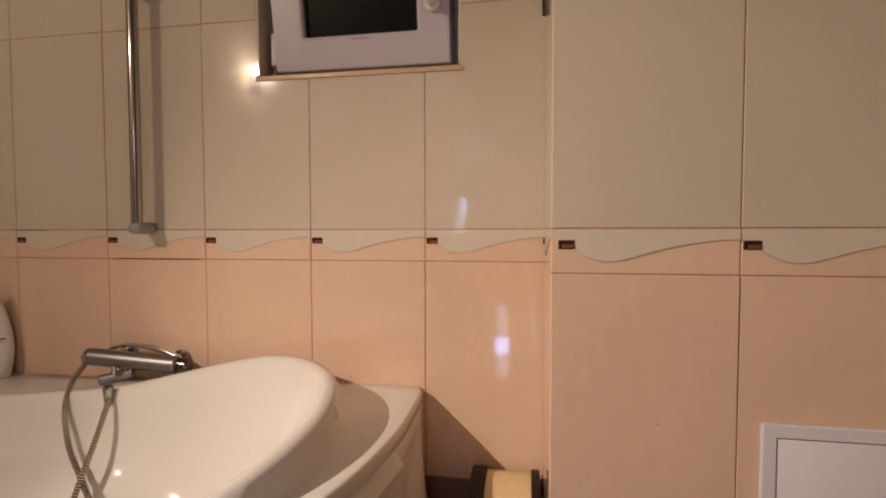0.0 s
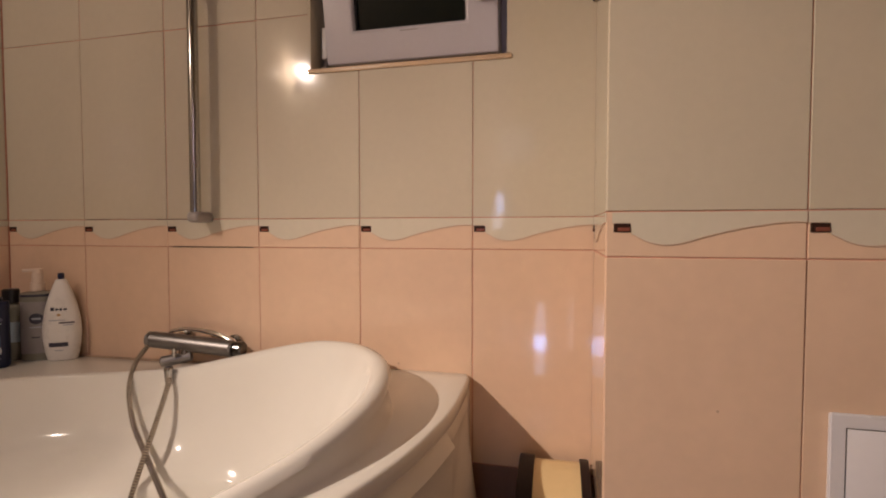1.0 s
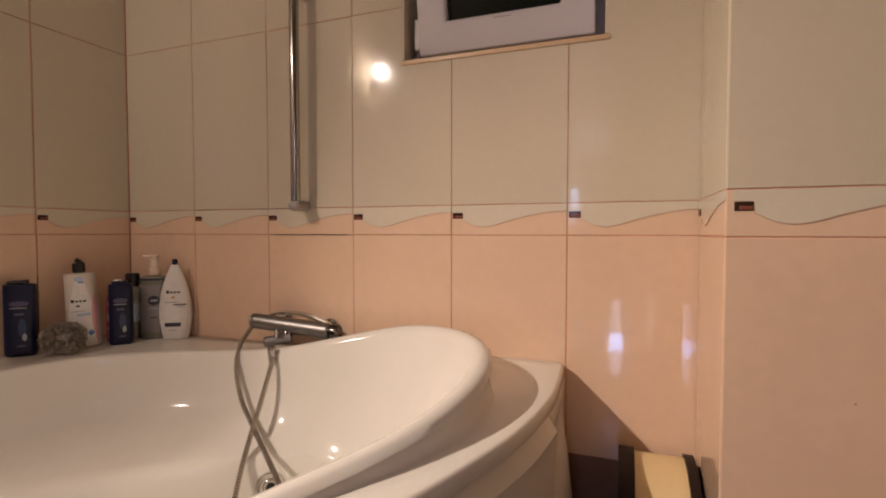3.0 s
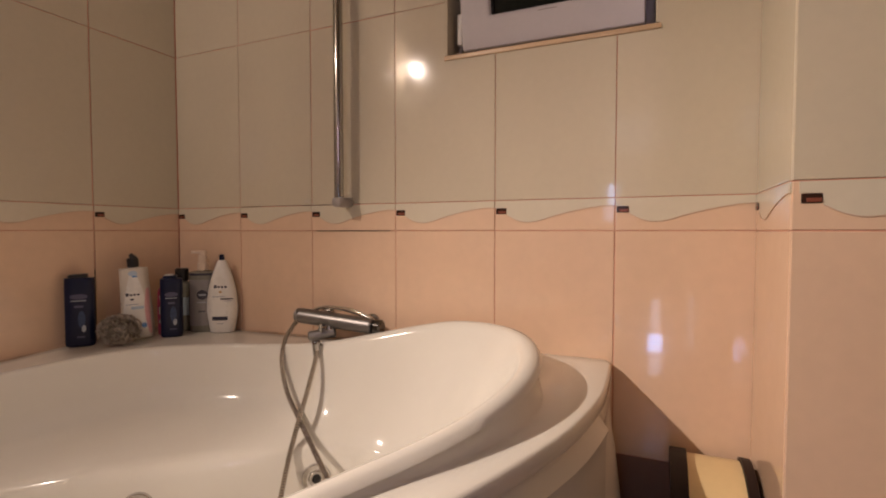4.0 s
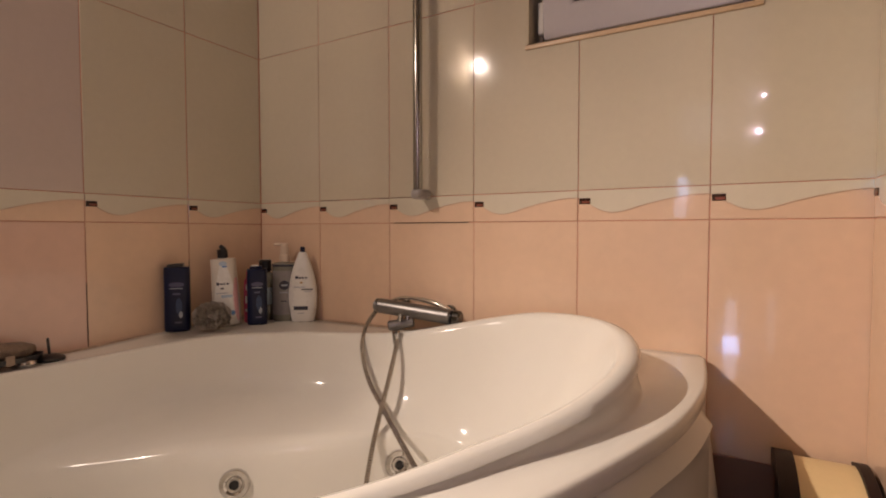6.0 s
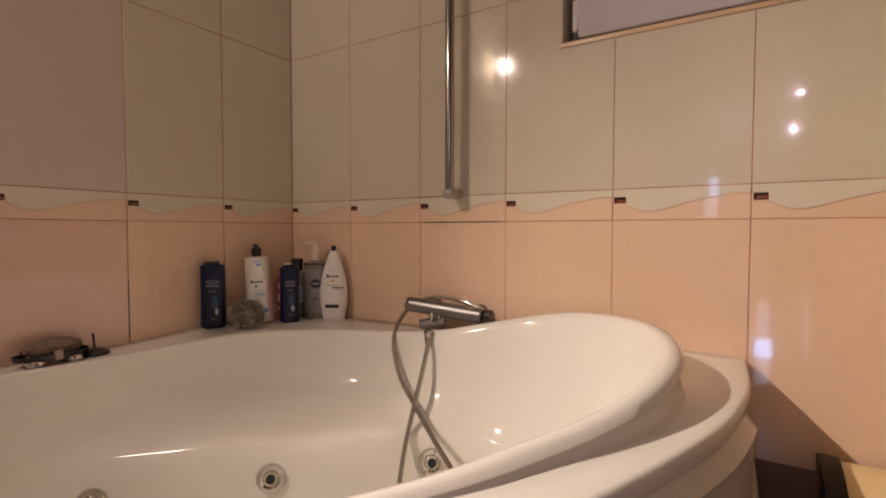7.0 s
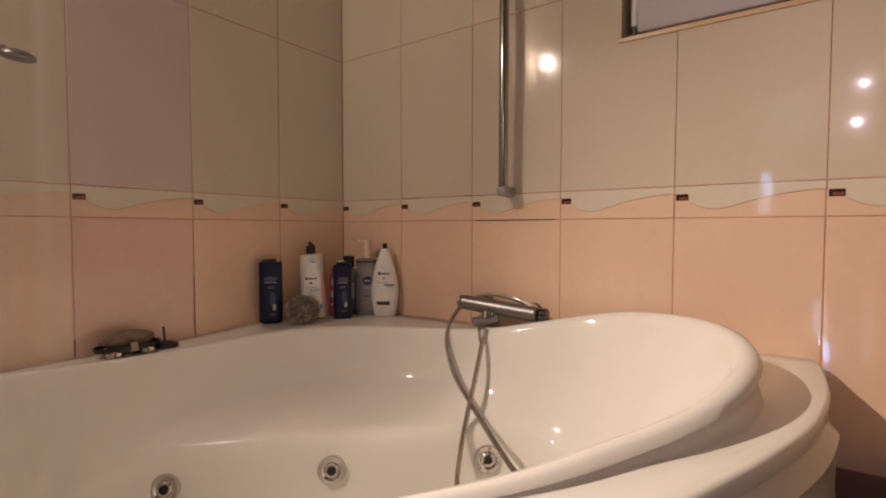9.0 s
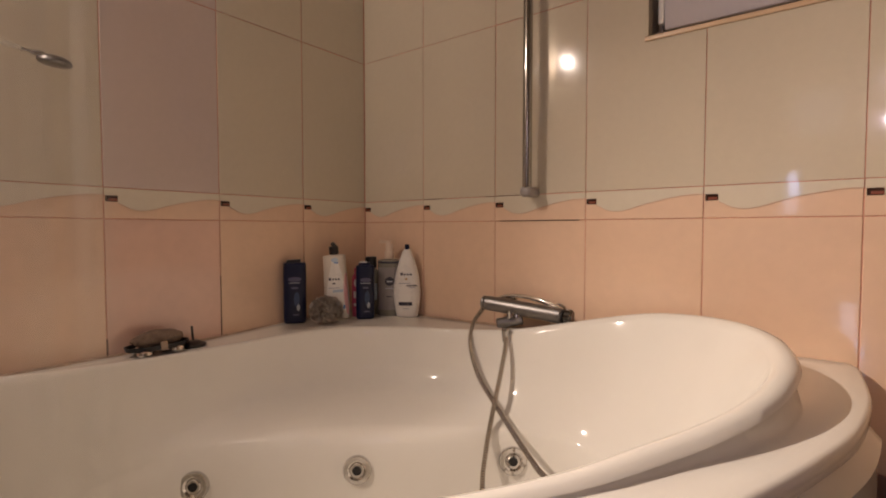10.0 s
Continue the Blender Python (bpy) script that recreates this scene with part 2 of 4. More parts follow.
wall_right = wall_slab("wall_east", [(XR, XR + 0.2, -2.08, YP, 0, CEIL)], "plain sand-coloured bathroom wall", PAINT)
wall_rear = wall_slab("wall_south", [(0, 0.95, YR - 0.2, YR, 0, CEIL), (1.75, XR, YR - 0.2, YR, 0, CEIL), (0.95, 1.75, YR - 0.2, YR, 2.05, CEIL)], "plain sand-coloured bathroom wall with a doorway", PAINT)
floor = solid("floor", box(-0.2, XR + 0.2, -2.08, 0.24, -0.1, 0), FLOOR, "light brown ceramic bathroom floor", "floor", "structure")
ceiling = solid("ceiling", box(-0.2, XR + 0.2, -2.08, 0.24, CEIL, CEIL + 0.1), PLASTER, "plain off-white ceiling", "ceiling", "structure")

# ---- window ----
window = tagged(new("window_1"), "white plastic window tilted open onto the night", "window", kind="structure")
window.matrix_world = pose(0, 0, 0)


def frame_ring(x0, x1, z0, z1, y0, y1, w, bevel=0.004, slope=0.0):
    """A mitred rectangular frame."""
    b = bmesh.new()
    rings = []
    for inset, y in ((0, y1), (0, y0), (w - slope, y0), (w, y0 + slope * 0.9), (w, y1)):
        rings.append([b.verts.new((x, y, z)) for x, z in ((x0 + inset, z0 + inset), (x1 - inset, z0 + inset), (x1 - inset, z1 - inset), (x0 + inset, z1 - inset))])
    rings.append(rings[0])
    for a, c in zip(rings, rings[1:]):
        for k in range(4):
            b.faces.new((a[k], a[(k + 1) % 4], c[(k + 1) % 4], c[k]))
    bmesh.ops.recalc_face_normals(b, faces=b.faces[:])
    bmesh.ops.bevel(b, geom=[e for e in b.edges if e.calc_face_angle(0) > 0.5], offset=bevel, segments=2, affect="EDGES")
    return b


# lining of the opening
lin = bmesh.new()
box(WX0 - 0.001, WX0 + 0.006, 0.0, 0.2, WZ0, WZ1, 0.001, 1, lin)
box(WX1 - 0.006, WX1 + 0.001, 0.0, 0.2, WZ0, WZ1, 0.001, 1, lin)
box(WX0 + 0.006, WX1 - 0.006, 0.0, 0.2, WZ1 - 0.006, WZ1, 0.001, 1, lin)
part("window_reveal", lin, CREAM, window, "cream tiled window reveal")
part("window_sill", box(WX0 - 0.001, WX1 + 0.004, -0.004, 0.2, WZ0 - 0.012, WZ0 - 0.002, 0.0012), SILL, window, "narrow beige sill strip")
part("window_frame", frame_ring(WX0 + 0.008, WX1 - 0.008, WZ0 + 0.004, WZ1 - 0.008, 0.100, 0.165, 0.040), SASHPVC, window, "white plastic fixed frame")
SASH = pose(0, 0.088, WZ0 + 0.024, 9.5, 0, 0)       # tilted inward about its foot
SW0, SW1, SH = WX0 + 0.033, WX1 - 0.026, 0.45
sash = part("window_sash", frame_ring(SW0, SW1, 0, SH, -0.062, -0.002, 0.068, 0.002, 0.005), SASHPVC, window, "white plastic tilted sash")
sash.matrix_local = SASH
pane = part("pane", box(SW0 + 0.066, SW1 - 0.066, -0.040, -0.030, 0.066, SH - 0.066), DARKGLASS, sash, "dark night-time glass pane")
gask = part("gasket", frame_ring(SW0 + 0.0665, SW1 - 0.0665, 0.0665, SH - 0.0665, -0.048, -0.041, 0.005, 0.001), GASKET, sash, "black rubber gasket")
back_g = part("gasket", frame_ring(SW0 + 0.004, SW1 - 0.004, 0.004, SH - 0.004, -0.0015, 0.006, 0.012, 0.001), GASKET, sash, "black rubber gasket")
part("sash_lip", frame_ring(SW0 + 0.010, SW1 - 0.010, 0.010, SH - 0.010, 0.007, 0.022, 0.03, 0.002), PVC, sash)
hn = bmesh.new()
merge(hn, rod((SW1 - 0.034, -0.062, 0.115), (SW1 - 0.034, -0.074, 0.115), 0.016))
merge(hn, rod((SW1 - 0.034, -0.070, 0.115), (SW1 - 0.034, -0.100, 0.115), 0.009))
merge(hn, rod((SW1 - 0.034, -0.097, 0.107), (SW1 - 0.034, -0.090, 0.200), 0.009))
part("handle", hn, WHITE, sash, "white turning handle")
part("weep_slot", box((SW0 + SW1) / 2 - 0.018, (SW0 + SW1) / 2 + 0.022, -0.0626, -0.060, 0.0578, 0.0596), GREYCAP, sash)
hg = bmesh.new()
box(WX0 + 0.014, WX0 + 0.027, 0.032, 0.080, WZ0 + 0.0, WZ0 + 0.016, 0.002, 1, hg)
merge(hg, rod((WX0 + 0.022, 0.042, WZ0 + 0.004), (WX0 + 0.022, 0.042, WZ0 + 0.034), 0.005))
part("hinge", hg, GREYCAP, window, "grey metal corner hinge")
part("tilt_stay", box(WX0 + 0.018, WX0 + 0.0305, 0.028, 0.076, WZ0 + 0.030, WZ0 + 0.100, 0.002), WHITE, window, "white tilt stay")
night = solid("backdrop", box(0.3, 2.0, 0.60, 0.61, 0.9, 2.4), DARKGLASS, "dark night outside the window", "backdrop", "structure")

# ---- the bath ----
CX, CY = 0.62, -0.62


def ease(a, b, x):
    t = min(1, max(0, (x - a) / (b - a)))
    return t * t * (3 - 2 * t)


def deck_z(x, y):
    return 0.607 + 0.011 * max(ease(-0.55, -0.25, y), ease(0.35, 0.9, x)) + 0.022 * ease(0.35, 1.15, x)


# outer edge of the bath: two walls and a bowed front
FRONT = spline([(1.249, -0.02, 0), (1.254, -0.14, 0), (1.252, -0.24, 0), (1.232, -0.375, 0), (1.197, -0.49, 0), (1.160, -0.59, 0), (1.117, -0.69, 0), (1.050, -0.81, 0),
                (0.940, -0.945, 0), (0.81, -1.05, 0), (0.69, -1.117, 0), (0.59, -1.16, 0), (0.49, -1.197, 0), (0.375, -1.232, 0), (0.24, -1.252, 0), (0.14, -1.254, 0), (0.02, -1.249, 0)], 120)
OUTER = [Vector((0.002, -0.002, 0)), Vector((1.248, -0.002, 0))] + FRONT + [Vector((0.002, -1.248, 0))]
# the bath's lip, seen from above, and its height over the deck
LIP = [(0.085, -0.62, 0), (0.10, -0.48, 0), (0.145, -0.345, 0), (0.215, -0.235, 0), (0.32, -0.155, 0), (0.45, -0.105, 0), (0.60, -0.082, 0), (0.74, -0.062, 0), (0.85, -0.046, 0),
       (0.92, -0.050, 0), (0.975, -0.064, 0), (1.030, -0.098, 0), (1.084, -0.152, 0), (1.124, -0.205, 0), (1.150, -0.270, 0), (1.162, -0.345, 0), (1.154, -0.425, 0), (1.134, -0.492, 0),
       (1.108, -0.550, 0), (1.075, -0.609, 0), (1.015, -0.718, 0), (0.917, -0.845, 0), (0.79, -0.98, 0), (0.66, -1.055, 0), (0.52, -1.11, 0), (0.38, -1.14, 0), (0.26, -1.13, 0), (0.17, -1.06, 0), (0.115, -0.95, 0), (0.09, -0.80, 0)]
LIP_UP = [0, 0, 0, 0, 0, 0.002, 0.012, 0.036, 0.056, 0.067, 0.071, 0.075, 0.078, 0.076, 0.072, 0.063, 0.052, 0.040,
          0.031, 0.023, 0.015, 0.011, 0.012, 0.022, 0.034, 0.046, 0.052, 0.046, 0.028, 0.010]


def ring_polar(points, closed=True):
    """The radius about the bath's middle as a function of the angle."""
    a = [(math.atan2(p[1] - CY, p[0] - CX), math.hypot(p[0] - CX, p[1] - CY), p[2]) for p in points]
    a.sort()
    ang = np.array([q[0] for q in a])
    ang = np.concatenate([ang - 2 * math.pi, ang, ang + 2 * math.pi])
    rad, hgt = np.array([q[1] for q in a] * 3), np.array([q[2] for q in a] * 3)
    return lambda t: (float(np.interp(t, ang, rad)), float(np.interp(t, ang, hgt)))


def dense(points, n):
    return [tuple(q) for q in spline([*points, points[0]], n)]


edge_pts = []
for a, c in zip(OUTER, OUTER[1:] + OUTER[:1]):
    for k in range(12):
        edge_pts.append(a.lerp(c, k / 12))
outer_at = ring_polar(edge_pts)
lip_at = ring_polar(dense([(x, y, h) for (x, y, _), h in zip(LIP, LIP_UP)], 400))
TN = math.atan2(0.759, -0.651)                   # towards the corner seat


APRON_Z = [0.0, 0.06, 0.12] + [0.16 + 0.02 * k for k in range(22)] + [0.59]


def bath_rings(t):
    """Radius and height of each ring at one angle, from the floor outside to the plug."""
    ro, _ = outer_at(t)
    rl, up = lip_at(t)
    rl += 0.009 * ease(0.0, 0.06, up)
    ct, st = math.cos(t), math.sin(t)
    x, y = CX + ro * ct, CY + ro * st
    d = deck_z(x, y)
    dl = deck_z(CX + rl * ct, CY + rl * st)
    front = max(ease(0.02, 0.10, -y) if x > 0.9 else 0.0, ease(0.02, 0.10, x) if y < -0.9 else 0.0, 1.0 if x > 0.3 and y < -0.3 and x - y > 1.5 else 0.0)
    zb = 0.545 - 0.30 * ease(0.02, 0.42, -y) if x > 0.9 else 0.545 - 0.30 * ease(0.02, 0.42, x)
    out = []
    for z in APRON_Z:
        bulge = 0.019 * ease(zb + 0.035, zb - 0.035, z) - 0.006 * ease(0.60, 0.57, z) + 0.016 * ease(zb, 0.38, z)
        out.append((ro + front * bulge, z * d / 0.64))
    out += [(ro - 0.010 * front, d - 0.030), (ro - 0.001, d - 0.024), (ro, d - 0.008), (ro - 0.002, d - 0.002), (ro - 0.008, d)]
    w = max(0.010, ro - rl)
    # deck from the outer edge to the lip
    base = rl + 0.003 + 0.003 * ease(0, 0.04, up)
    base = min(base, ro - 0.012)
    out += [(ro - 0.3 * (ro - 0.008 - base) - 0.008, d + (dl - d) * 0.3), (base + 0.004 * min(1, w / 0.05), dl), (base + 0.001, dl + min(0.003, up * 0.1)), (base, dl + min(0.010, up * 0.25))]
    top = dl + up
    k = ease(0, 0.025, up)
    th = 0.0145 * (0.4 + 0.6 * k)
    lipr = min(rl, base)
    out += [(lipr - 0.002 * k, dl + up * 0.55), (lipr + 0.006 * k, top - th * 0.8), (lipr + 0.003 * k - 0.25 * th, top - th * 0.22), (lipr - th * 0.9, top), (lipr - th * 1.75, top - th * 0.25), (lipr - th * 2.25, top - th * 1.0)]
    ri = lipr - th * 2.4
    # inside wall, corner seat, seat front, floor
    c = math.cos(t - TN)
    rline = 0.281 / c if c > 0.12 else 9.0
    da = (t - TN + math.pi) % (2 * math.pi) - math.pi
    sl = ease(-0.10, 0.75, math.cos(da * (0.62 if da > 0 else 1.0)))   # 1 towards the seat
    tp = ease(0.35, 1.2, da)                      # the seat narrows along the far wall
    rs = ri - (0.020 + 0.12 * (1 - sl))           # foot of the upper wall
    rf = 1 / ((1 / rline) ** 16 + (1 / (rs - 0.008 - 0.037 * (1 - tp) - 0.02 * (1 - sl))) ** 16) ** (1 / 16)
    zs, zf = 0.475 * sl + 0.44 * (1 - sl) - 0.034 * tp, 0.446 * sl + 0.395 * (1 - sl) - 0.028 * tp
    g = rs - rf
    slope = []
    for f in (0.25, 0.5, 0.75):
        slope.append((ri + (rs - ri) * f ** 1.25, top - th * 1.3 + (zs + 0.02 - top + th * 1.3) * f))
    slope += [(rs - 0.04 * g, zs + 0.008), (rs - 0.20 * g, zs - 0.006 * (1 - tp))]
    for f in (0.35, 0.7):
        slope.append((rs - 0.20 * g - 0.55 * g * f, zs - 0.006 * (1 - tp) + (zf + 0.003 - zs) * f))
    # the backrest runs down in one sweep, with no crease at its foot
    sweep = ease(-0.25, -0.80, da)
    for i, (r, z) in enumerate(slope):
        u = (i + 1) / 8
        r2 = (1 - u) ** 2 * ri + 2 * u * (1 - u) * rs + u * u * (rf + 0.16 * g)
        z2 = (1 - u) ** 2 * (top - th * 1.3) + 2 * u * (1 - u) * zs + u * u * (zf + 0.001)
        out.append((r + (r2 - r) * sweep, z + (z2 - z) * sweep))
    out += [(rf + 0.16 * g, zf + 0.001 - 0.004 * tp), (rf + 0.06 * g, zf - 0.004 - 0.006 * tp), (rf, zf - 0.013 - 0.005 * tp), (rf - 0.006, zf - 0.028), (rf - 0.013, zf - 0.06), (rf - 0.028, 0.25), (rf - 0.06, 0.165), (rf * 0.62, 0.14), (0.03, 0.135)]
    return out


def build_bath():
    bath = thing("corner_bath", "white acrylic corner whirlpool bath with a raised backrest lip", "bathtub", (CX, CY, 0))
    n = 224
    b = bmesh.new()
    skirt = bmesh.new()
    cols, outs = [], []
    for k in range(n):
        t = 2 * math.pi * k / n
        cs = bath_rings(t)
        outs.append([skirt.verts.new((r * math.cos(t), r * math.sin(t), z)) for r, z in cs[:len(APRON_Z) + 1]])
        cols.append([b.verts.new((r * math.cos(t), r * math.sin(t), z)) for r, z in cs[len(APRON_Z):]])
    for bm, cc in ((b, cols), (skirt, outs)):
        for k in range(n):
            a, c = cc[k], cc[(k + 1) % n]
            for i in range(len(a) - 1):
                bm.faces.new((a[i], c[i], c[i + 1], a[i + 1]))
    b.faces.new([c[-1] for c in cols])
    bmesh.ops.recalc_face_normals(b, faces=b.faces[:])
    bmesh.ops.recalc_face_normals(skirt, faces=skirt.faces[:])
    shell = part("shell", b, ACRYL, bath, "glossy white acrylic bath shell")
    shell.data.set_sharp_from_angle(angle=radians(80))
    part("apron", skirt, ACRYL, bath, "white moulded apron with raised curves")
    # whirlpool jets on the seat front
    for x, y, z in ((0.679, -0.230, 0.381), (0.427, -0.431, 0.371), (0.162, -0.656, 0.347)):
        t = math.atan2(y - CY, x - CX)
        inner = sorted((q[1], q[0]) for q in bath_rings(t)[-9:])
        r = float(np.interp(z, [q[0] for q in inner], [q[1] for q in inner])) - 0.002
        x, y = CX + r * math.cos(t), CY + r * math.sin(t)
        j = lathe([(1.18 * a, d) for a, d in [(0.0255, -0.02), (0.0255, 0.001), (0.0235, 0.0050), (0.017, 0.0058), (0.0135, 0.003), (0.0120, 0.0047), (0.0082, 0.0047), (0.0066, -0.004)]], 36)
        m = Matrix.Translation((x - CX, y - CY, z)) @ Vector((0.651, -0.759, 0.12)).to_track_quat("Z", "Y").to_matrix().to_4x4()
        j.transform(m)
        jet = part("jet", j, JETRING, bath, "round chrome whirlpool jet")
        h = lathe([(0.0080, -0.004), (0.0080, 0.0042), (0.0030, 0.0044)], 20)
        h.transform(m)
        part("nozzle", h, BLACK, jet, "black nozzle hole")
    return bath


build_bath()
# sealant bead along the wall
bead = bmesh.new()
merge(bead, tube([(0.004, -1.22, 0.608), (0.004, -0.6, 0.608), (0.004, -0.40, 0.6125), (0.004, -0.25, 0.6185), (0.005, -0.006, 0.619)], 0.0028, 60, 8))
merge(bead, tube([(0.005, -0.005, 0.619), (0.35, -0.004, 0.619), (0.60, -0.004, 0.6235), (0.75, -0.003, 0.629)], 0.0028, 80, 8))
solid("sealant", bead, SILICONE, "stained sealant bead between bath and tiles", "trim", "structure")

# ---- bath mixer, hoses and rail ----
def build_mixer():
    mx = thing("bath_mixer", "chrome thermostatic bath mixer bar on the tiled wall above the bath", "mixer tap", (0.615, 0, 0.683))
    o = Vector((0.615, 0, 0.683))
    L, R = Vector((0.520, -0.073, 0.6905)) - o, Vector((0.716, -0.0525, 0.6745)) - o
    d = (R - L).normalized()
    part("body", rod(L, R, 0.0185, 36, 0.003), BRUSHED, mx, "brushed chrome bar body")
    part("end_ring", rod(R + d * 0.0005, R + d * 0.004, 0.0165, 32), BLACK, mx, "dark gap ring")
    part("knob", rod(R + d * 0.0045, R + d * 0.026, 0.0185, 32, 0.004), SMOKED, mx, "dark chrome temperature knob")
    part("end_cap", rod(L - d * 0.010, L - d * 0.0005, 0.0175, 32, 0.003), BRUSHED, mx, "chrome end cap")
    for f in (0.17, 0.86):
        p = L.lerp(R, f)
        b = rod(p, (p.x, -0.006, p.z), 0.011)
        merge(b, rod((p.x, -0.014, p.z), (p.x, 0.0, p.z), 0.019, 32, 0.005))
        part("wall_union", b, CHROME, mx, "chrome wall union with a rose")
    c = L.lerp(R, 0.50)
    b = rod(c + Vector((-0.015, 0.0, -0.006)), c + Vector((-0.013, -0.008, -0.034)), 0.0155, 28, 0.003)
    part("outlet", b, CHROME, mx, "short chrome outlet")
    b = rod(c + Vector((0.002, -0.002, -0.026)), c + Vector((-0.052, -0.036, -0.036)), 0.0122, 24, 0.003)
    part("lever", b, BRUSHED, mx, "chrome diverter lever")
    b = rod(c + Vector((-0.018, -0.034, -0.022)), c + Vector((-0.018, -0.034, -0.002)), 0.0045, 20)
    merge(b, rod(c + Vector((-0.018, -0.034, -0.0165)), c + Vector((-0.018, -0.034, -0.0125)), 0.0062, 20))
    part("diverter_pin", b, CHROME, mx, "small chrome diverter pin")
    a = tube([Vector(p) - o for p in ((0.525, -0.042, 0.690), (0.545, -0.040, 0.703), (0.575, -0.038, 0.7095), (0.615, -0.037, 0.7090), (0.657, -0.037, 0.7030), (0.695, -0.038, 0.691), (0.722, -0.040, 0.674), (0.735, -0.042, 0.652))],
             lambda s: 0.0048 + 0.0022 * ease(0.35, 0.6, s), 50, 14)
    part("curved_pipe", a, BRIGHT, mx, "curved chrome pipe arching behind the bar")
    return mx


build_mixer()


def build_hose(label, pts, nut):
    h = thing("shower_hose", label, "shower hose", pts[0])
    o = Vector(pts[0])
    local = [Vector(p) - o for p in pts]
    ln = sum((q - p).length for p, q in zip(local, local[1:]))
    ho = part("hose", tube(local, 0.0062, int(ln / 0.0013), 10, 0.0022), STEEL, h, "ribbed stainless steel hose")
    ho.data.materials.append(GROOVE)
    for f in ho.data.polygons:   # dark valleys between the turns of the spiral
        f.material_index = 1 if f.index // 10 % 4 in (1, 2) else 0
    if nut:
        b = lathe([(0.0066, -0.020), (0.0074, -0.018), (0.0092, 0.002), (0.0092, 0.012), (0.0080, 0.014)], 24)
        part("nut", b, CHROME, h, "conical chrome nut")
    return h


build_hose("ribbed steel shower hose curling down into the bath", [(0.524, -0.080, 0.686), (0.507, -0.090, 0.660), (0.497, -0.102, 0.632), (0.507, -0.125, 0.587), (0.553, -0.160, 0.530), (0.623, -0.200, 0.489), (0.709, -0.252, 0.449),
                                                                 (0.777, -0.298, 0.427), (0.833, -0.335, 0.410), (0.90, -0.40, 0.330), (0.86, -0.52, 0.20), (0.74, -0.58, 0.152)], False)
build_hose("ribbed steel shower hose hanging from the mixer into the bath", [(0.600, -0.113, 0.628), (0.606, -0.120, 0.612), (0.612, -0.137, 0.589), (0.622, -0.177, 0.535), (0.631, -0.214, 0.490), (0.640, -0.254, 0.432), (0.650, -0.288, 0.375),
                                                                            (0.664, -0.322, 0.332), (0.66, -0.40, 0.24), (0.60, -0.50, 0.152), (0.55, -0.58, 0.150)], True)


def build_rail():
    r = thing("shower_rail", "upright chrome shower rail with grey end brackets on the tiled wall", "shower rail", (0.619, 0, 0.97))
    part("pole", rod((0, -0.045, 0.004), (0, -0.045, 0.62), 0.0115, 32), CHROME, r, "chrome pole")
    for z in (0.0, 0.518):
        b = box(-0.016, 0.016, -0.060, -0.001, z - 0.013, z + 0.013, 0.011, 4)
        part("bracket", b, GREYCAP, r, "rounded grey wall bracket")
    return r


build_rail()


def build_head():
    s = thing("hand_shower", "chrome hand shower head on a slim clear arm", "hand shower", (0.085, -0.842, 1.181))
    b = lathe([(0.003, -0.0085), (0.017, -0.0082), (0.0240, -0.006), (0.0265, -0.002), (0.0250, 0.003), (0.0185, 0.0075), (0.0095, 0.0100), (0.004, 0.0105)], 40)
    b.transform(pose(0, 0, 0, -3, 6, 0))
    part("spray_head", b, BRUSHED, s, "oval chrome spray head")
    part("neck", tube([(0.0, -0.014, 0.0075), (-0.001, -0.030, 0.0085), (-0.003, -0.046, 0.0105)], lambda q: 0.0045 + 0.0015 * math.sin(6 * q), 12, 14), CHROME, s)
    part("arm", tube([(-0.003, -0.044, 0.0105), (-0.03, -0.16, 0.036), (-0.072, -0.26, 0.060), (-0.083, -0.30, 0.062)], 0.0045, 20, 12), CURTAIN, s, "slim clear arm")
    part("wall_plate", rod((-0.0845, -0.30, 0.062), (-0.076, -0.298, 0.062), 0.022), CHROME, s)
    return s


build_head()


def build_curtain():
    """A clear sheet hanging in loose folds at the end of the bath."""
    cu = thing("shower_curtain", "clear vinyl shower curtain drawn aside, hanging in soft folds", "shower curtain", (0.240, -0.790, 0.410))
    b = bmesh.new()
    cols = []
    for k in range(61):
        s = k / 60
        x = 0.007 * math.sin(s * 13) + 0.003 * math.sin(s * 29 + 1)
        cols.append([b.verts.new((x * (0.6 + 0.4 * math.cos(z * 1.1)), -0.22 * s, z)) for z in np.linspace(0.0, CEIL - 0.411, 14)])
    for a, c in zip(cols, cols[1:]):
        for i in range(13):
            b.faces.new((a[i], c[i], c[i + 1], a[i + 1]))
    part("sheet", b, CURTAIN, cu, "clear vinyl sheet")
    return cu


build_curtain()


# ---- bottles on the bath's corner ----
def profile_at(profile, z):
    zs = [p[2] for p in profile]
    return float(np.interp(z, zs, [p[0] for p in profile])), float(np.interp(z, zs, [p[1] for p in profile]))


def smooth_profile(profile, n=40):
    return [tuple(q) for q in spline(profile, n)]


def bottle_mesh(profile, power=2.4, seg=40):
    b = bmesh.new()
    rings = []
    for a, d, z in profile:
        ring = []
        for k in range(seg):
            t = 2 * math.pi * k / seg
            c, s = math.cos(t), math.sin(t)
            ring.append(b.verts.new((a * math.copysign(abs(c) ** (2 / power), c), d * math.copysign(abs(s) ** (2 / power), s), z)))
        rings.append(ring)
    for u, v in zip(rings, rings[1:]):
        for k in range(seg):
            b.faces.new((u[k], u[(k + 1) % seg], v[(k + 1) % seg], v[k]))
    b.faces.new(list(reversed(rings[0])))
    b.faces.new(rings[-1])
    return b


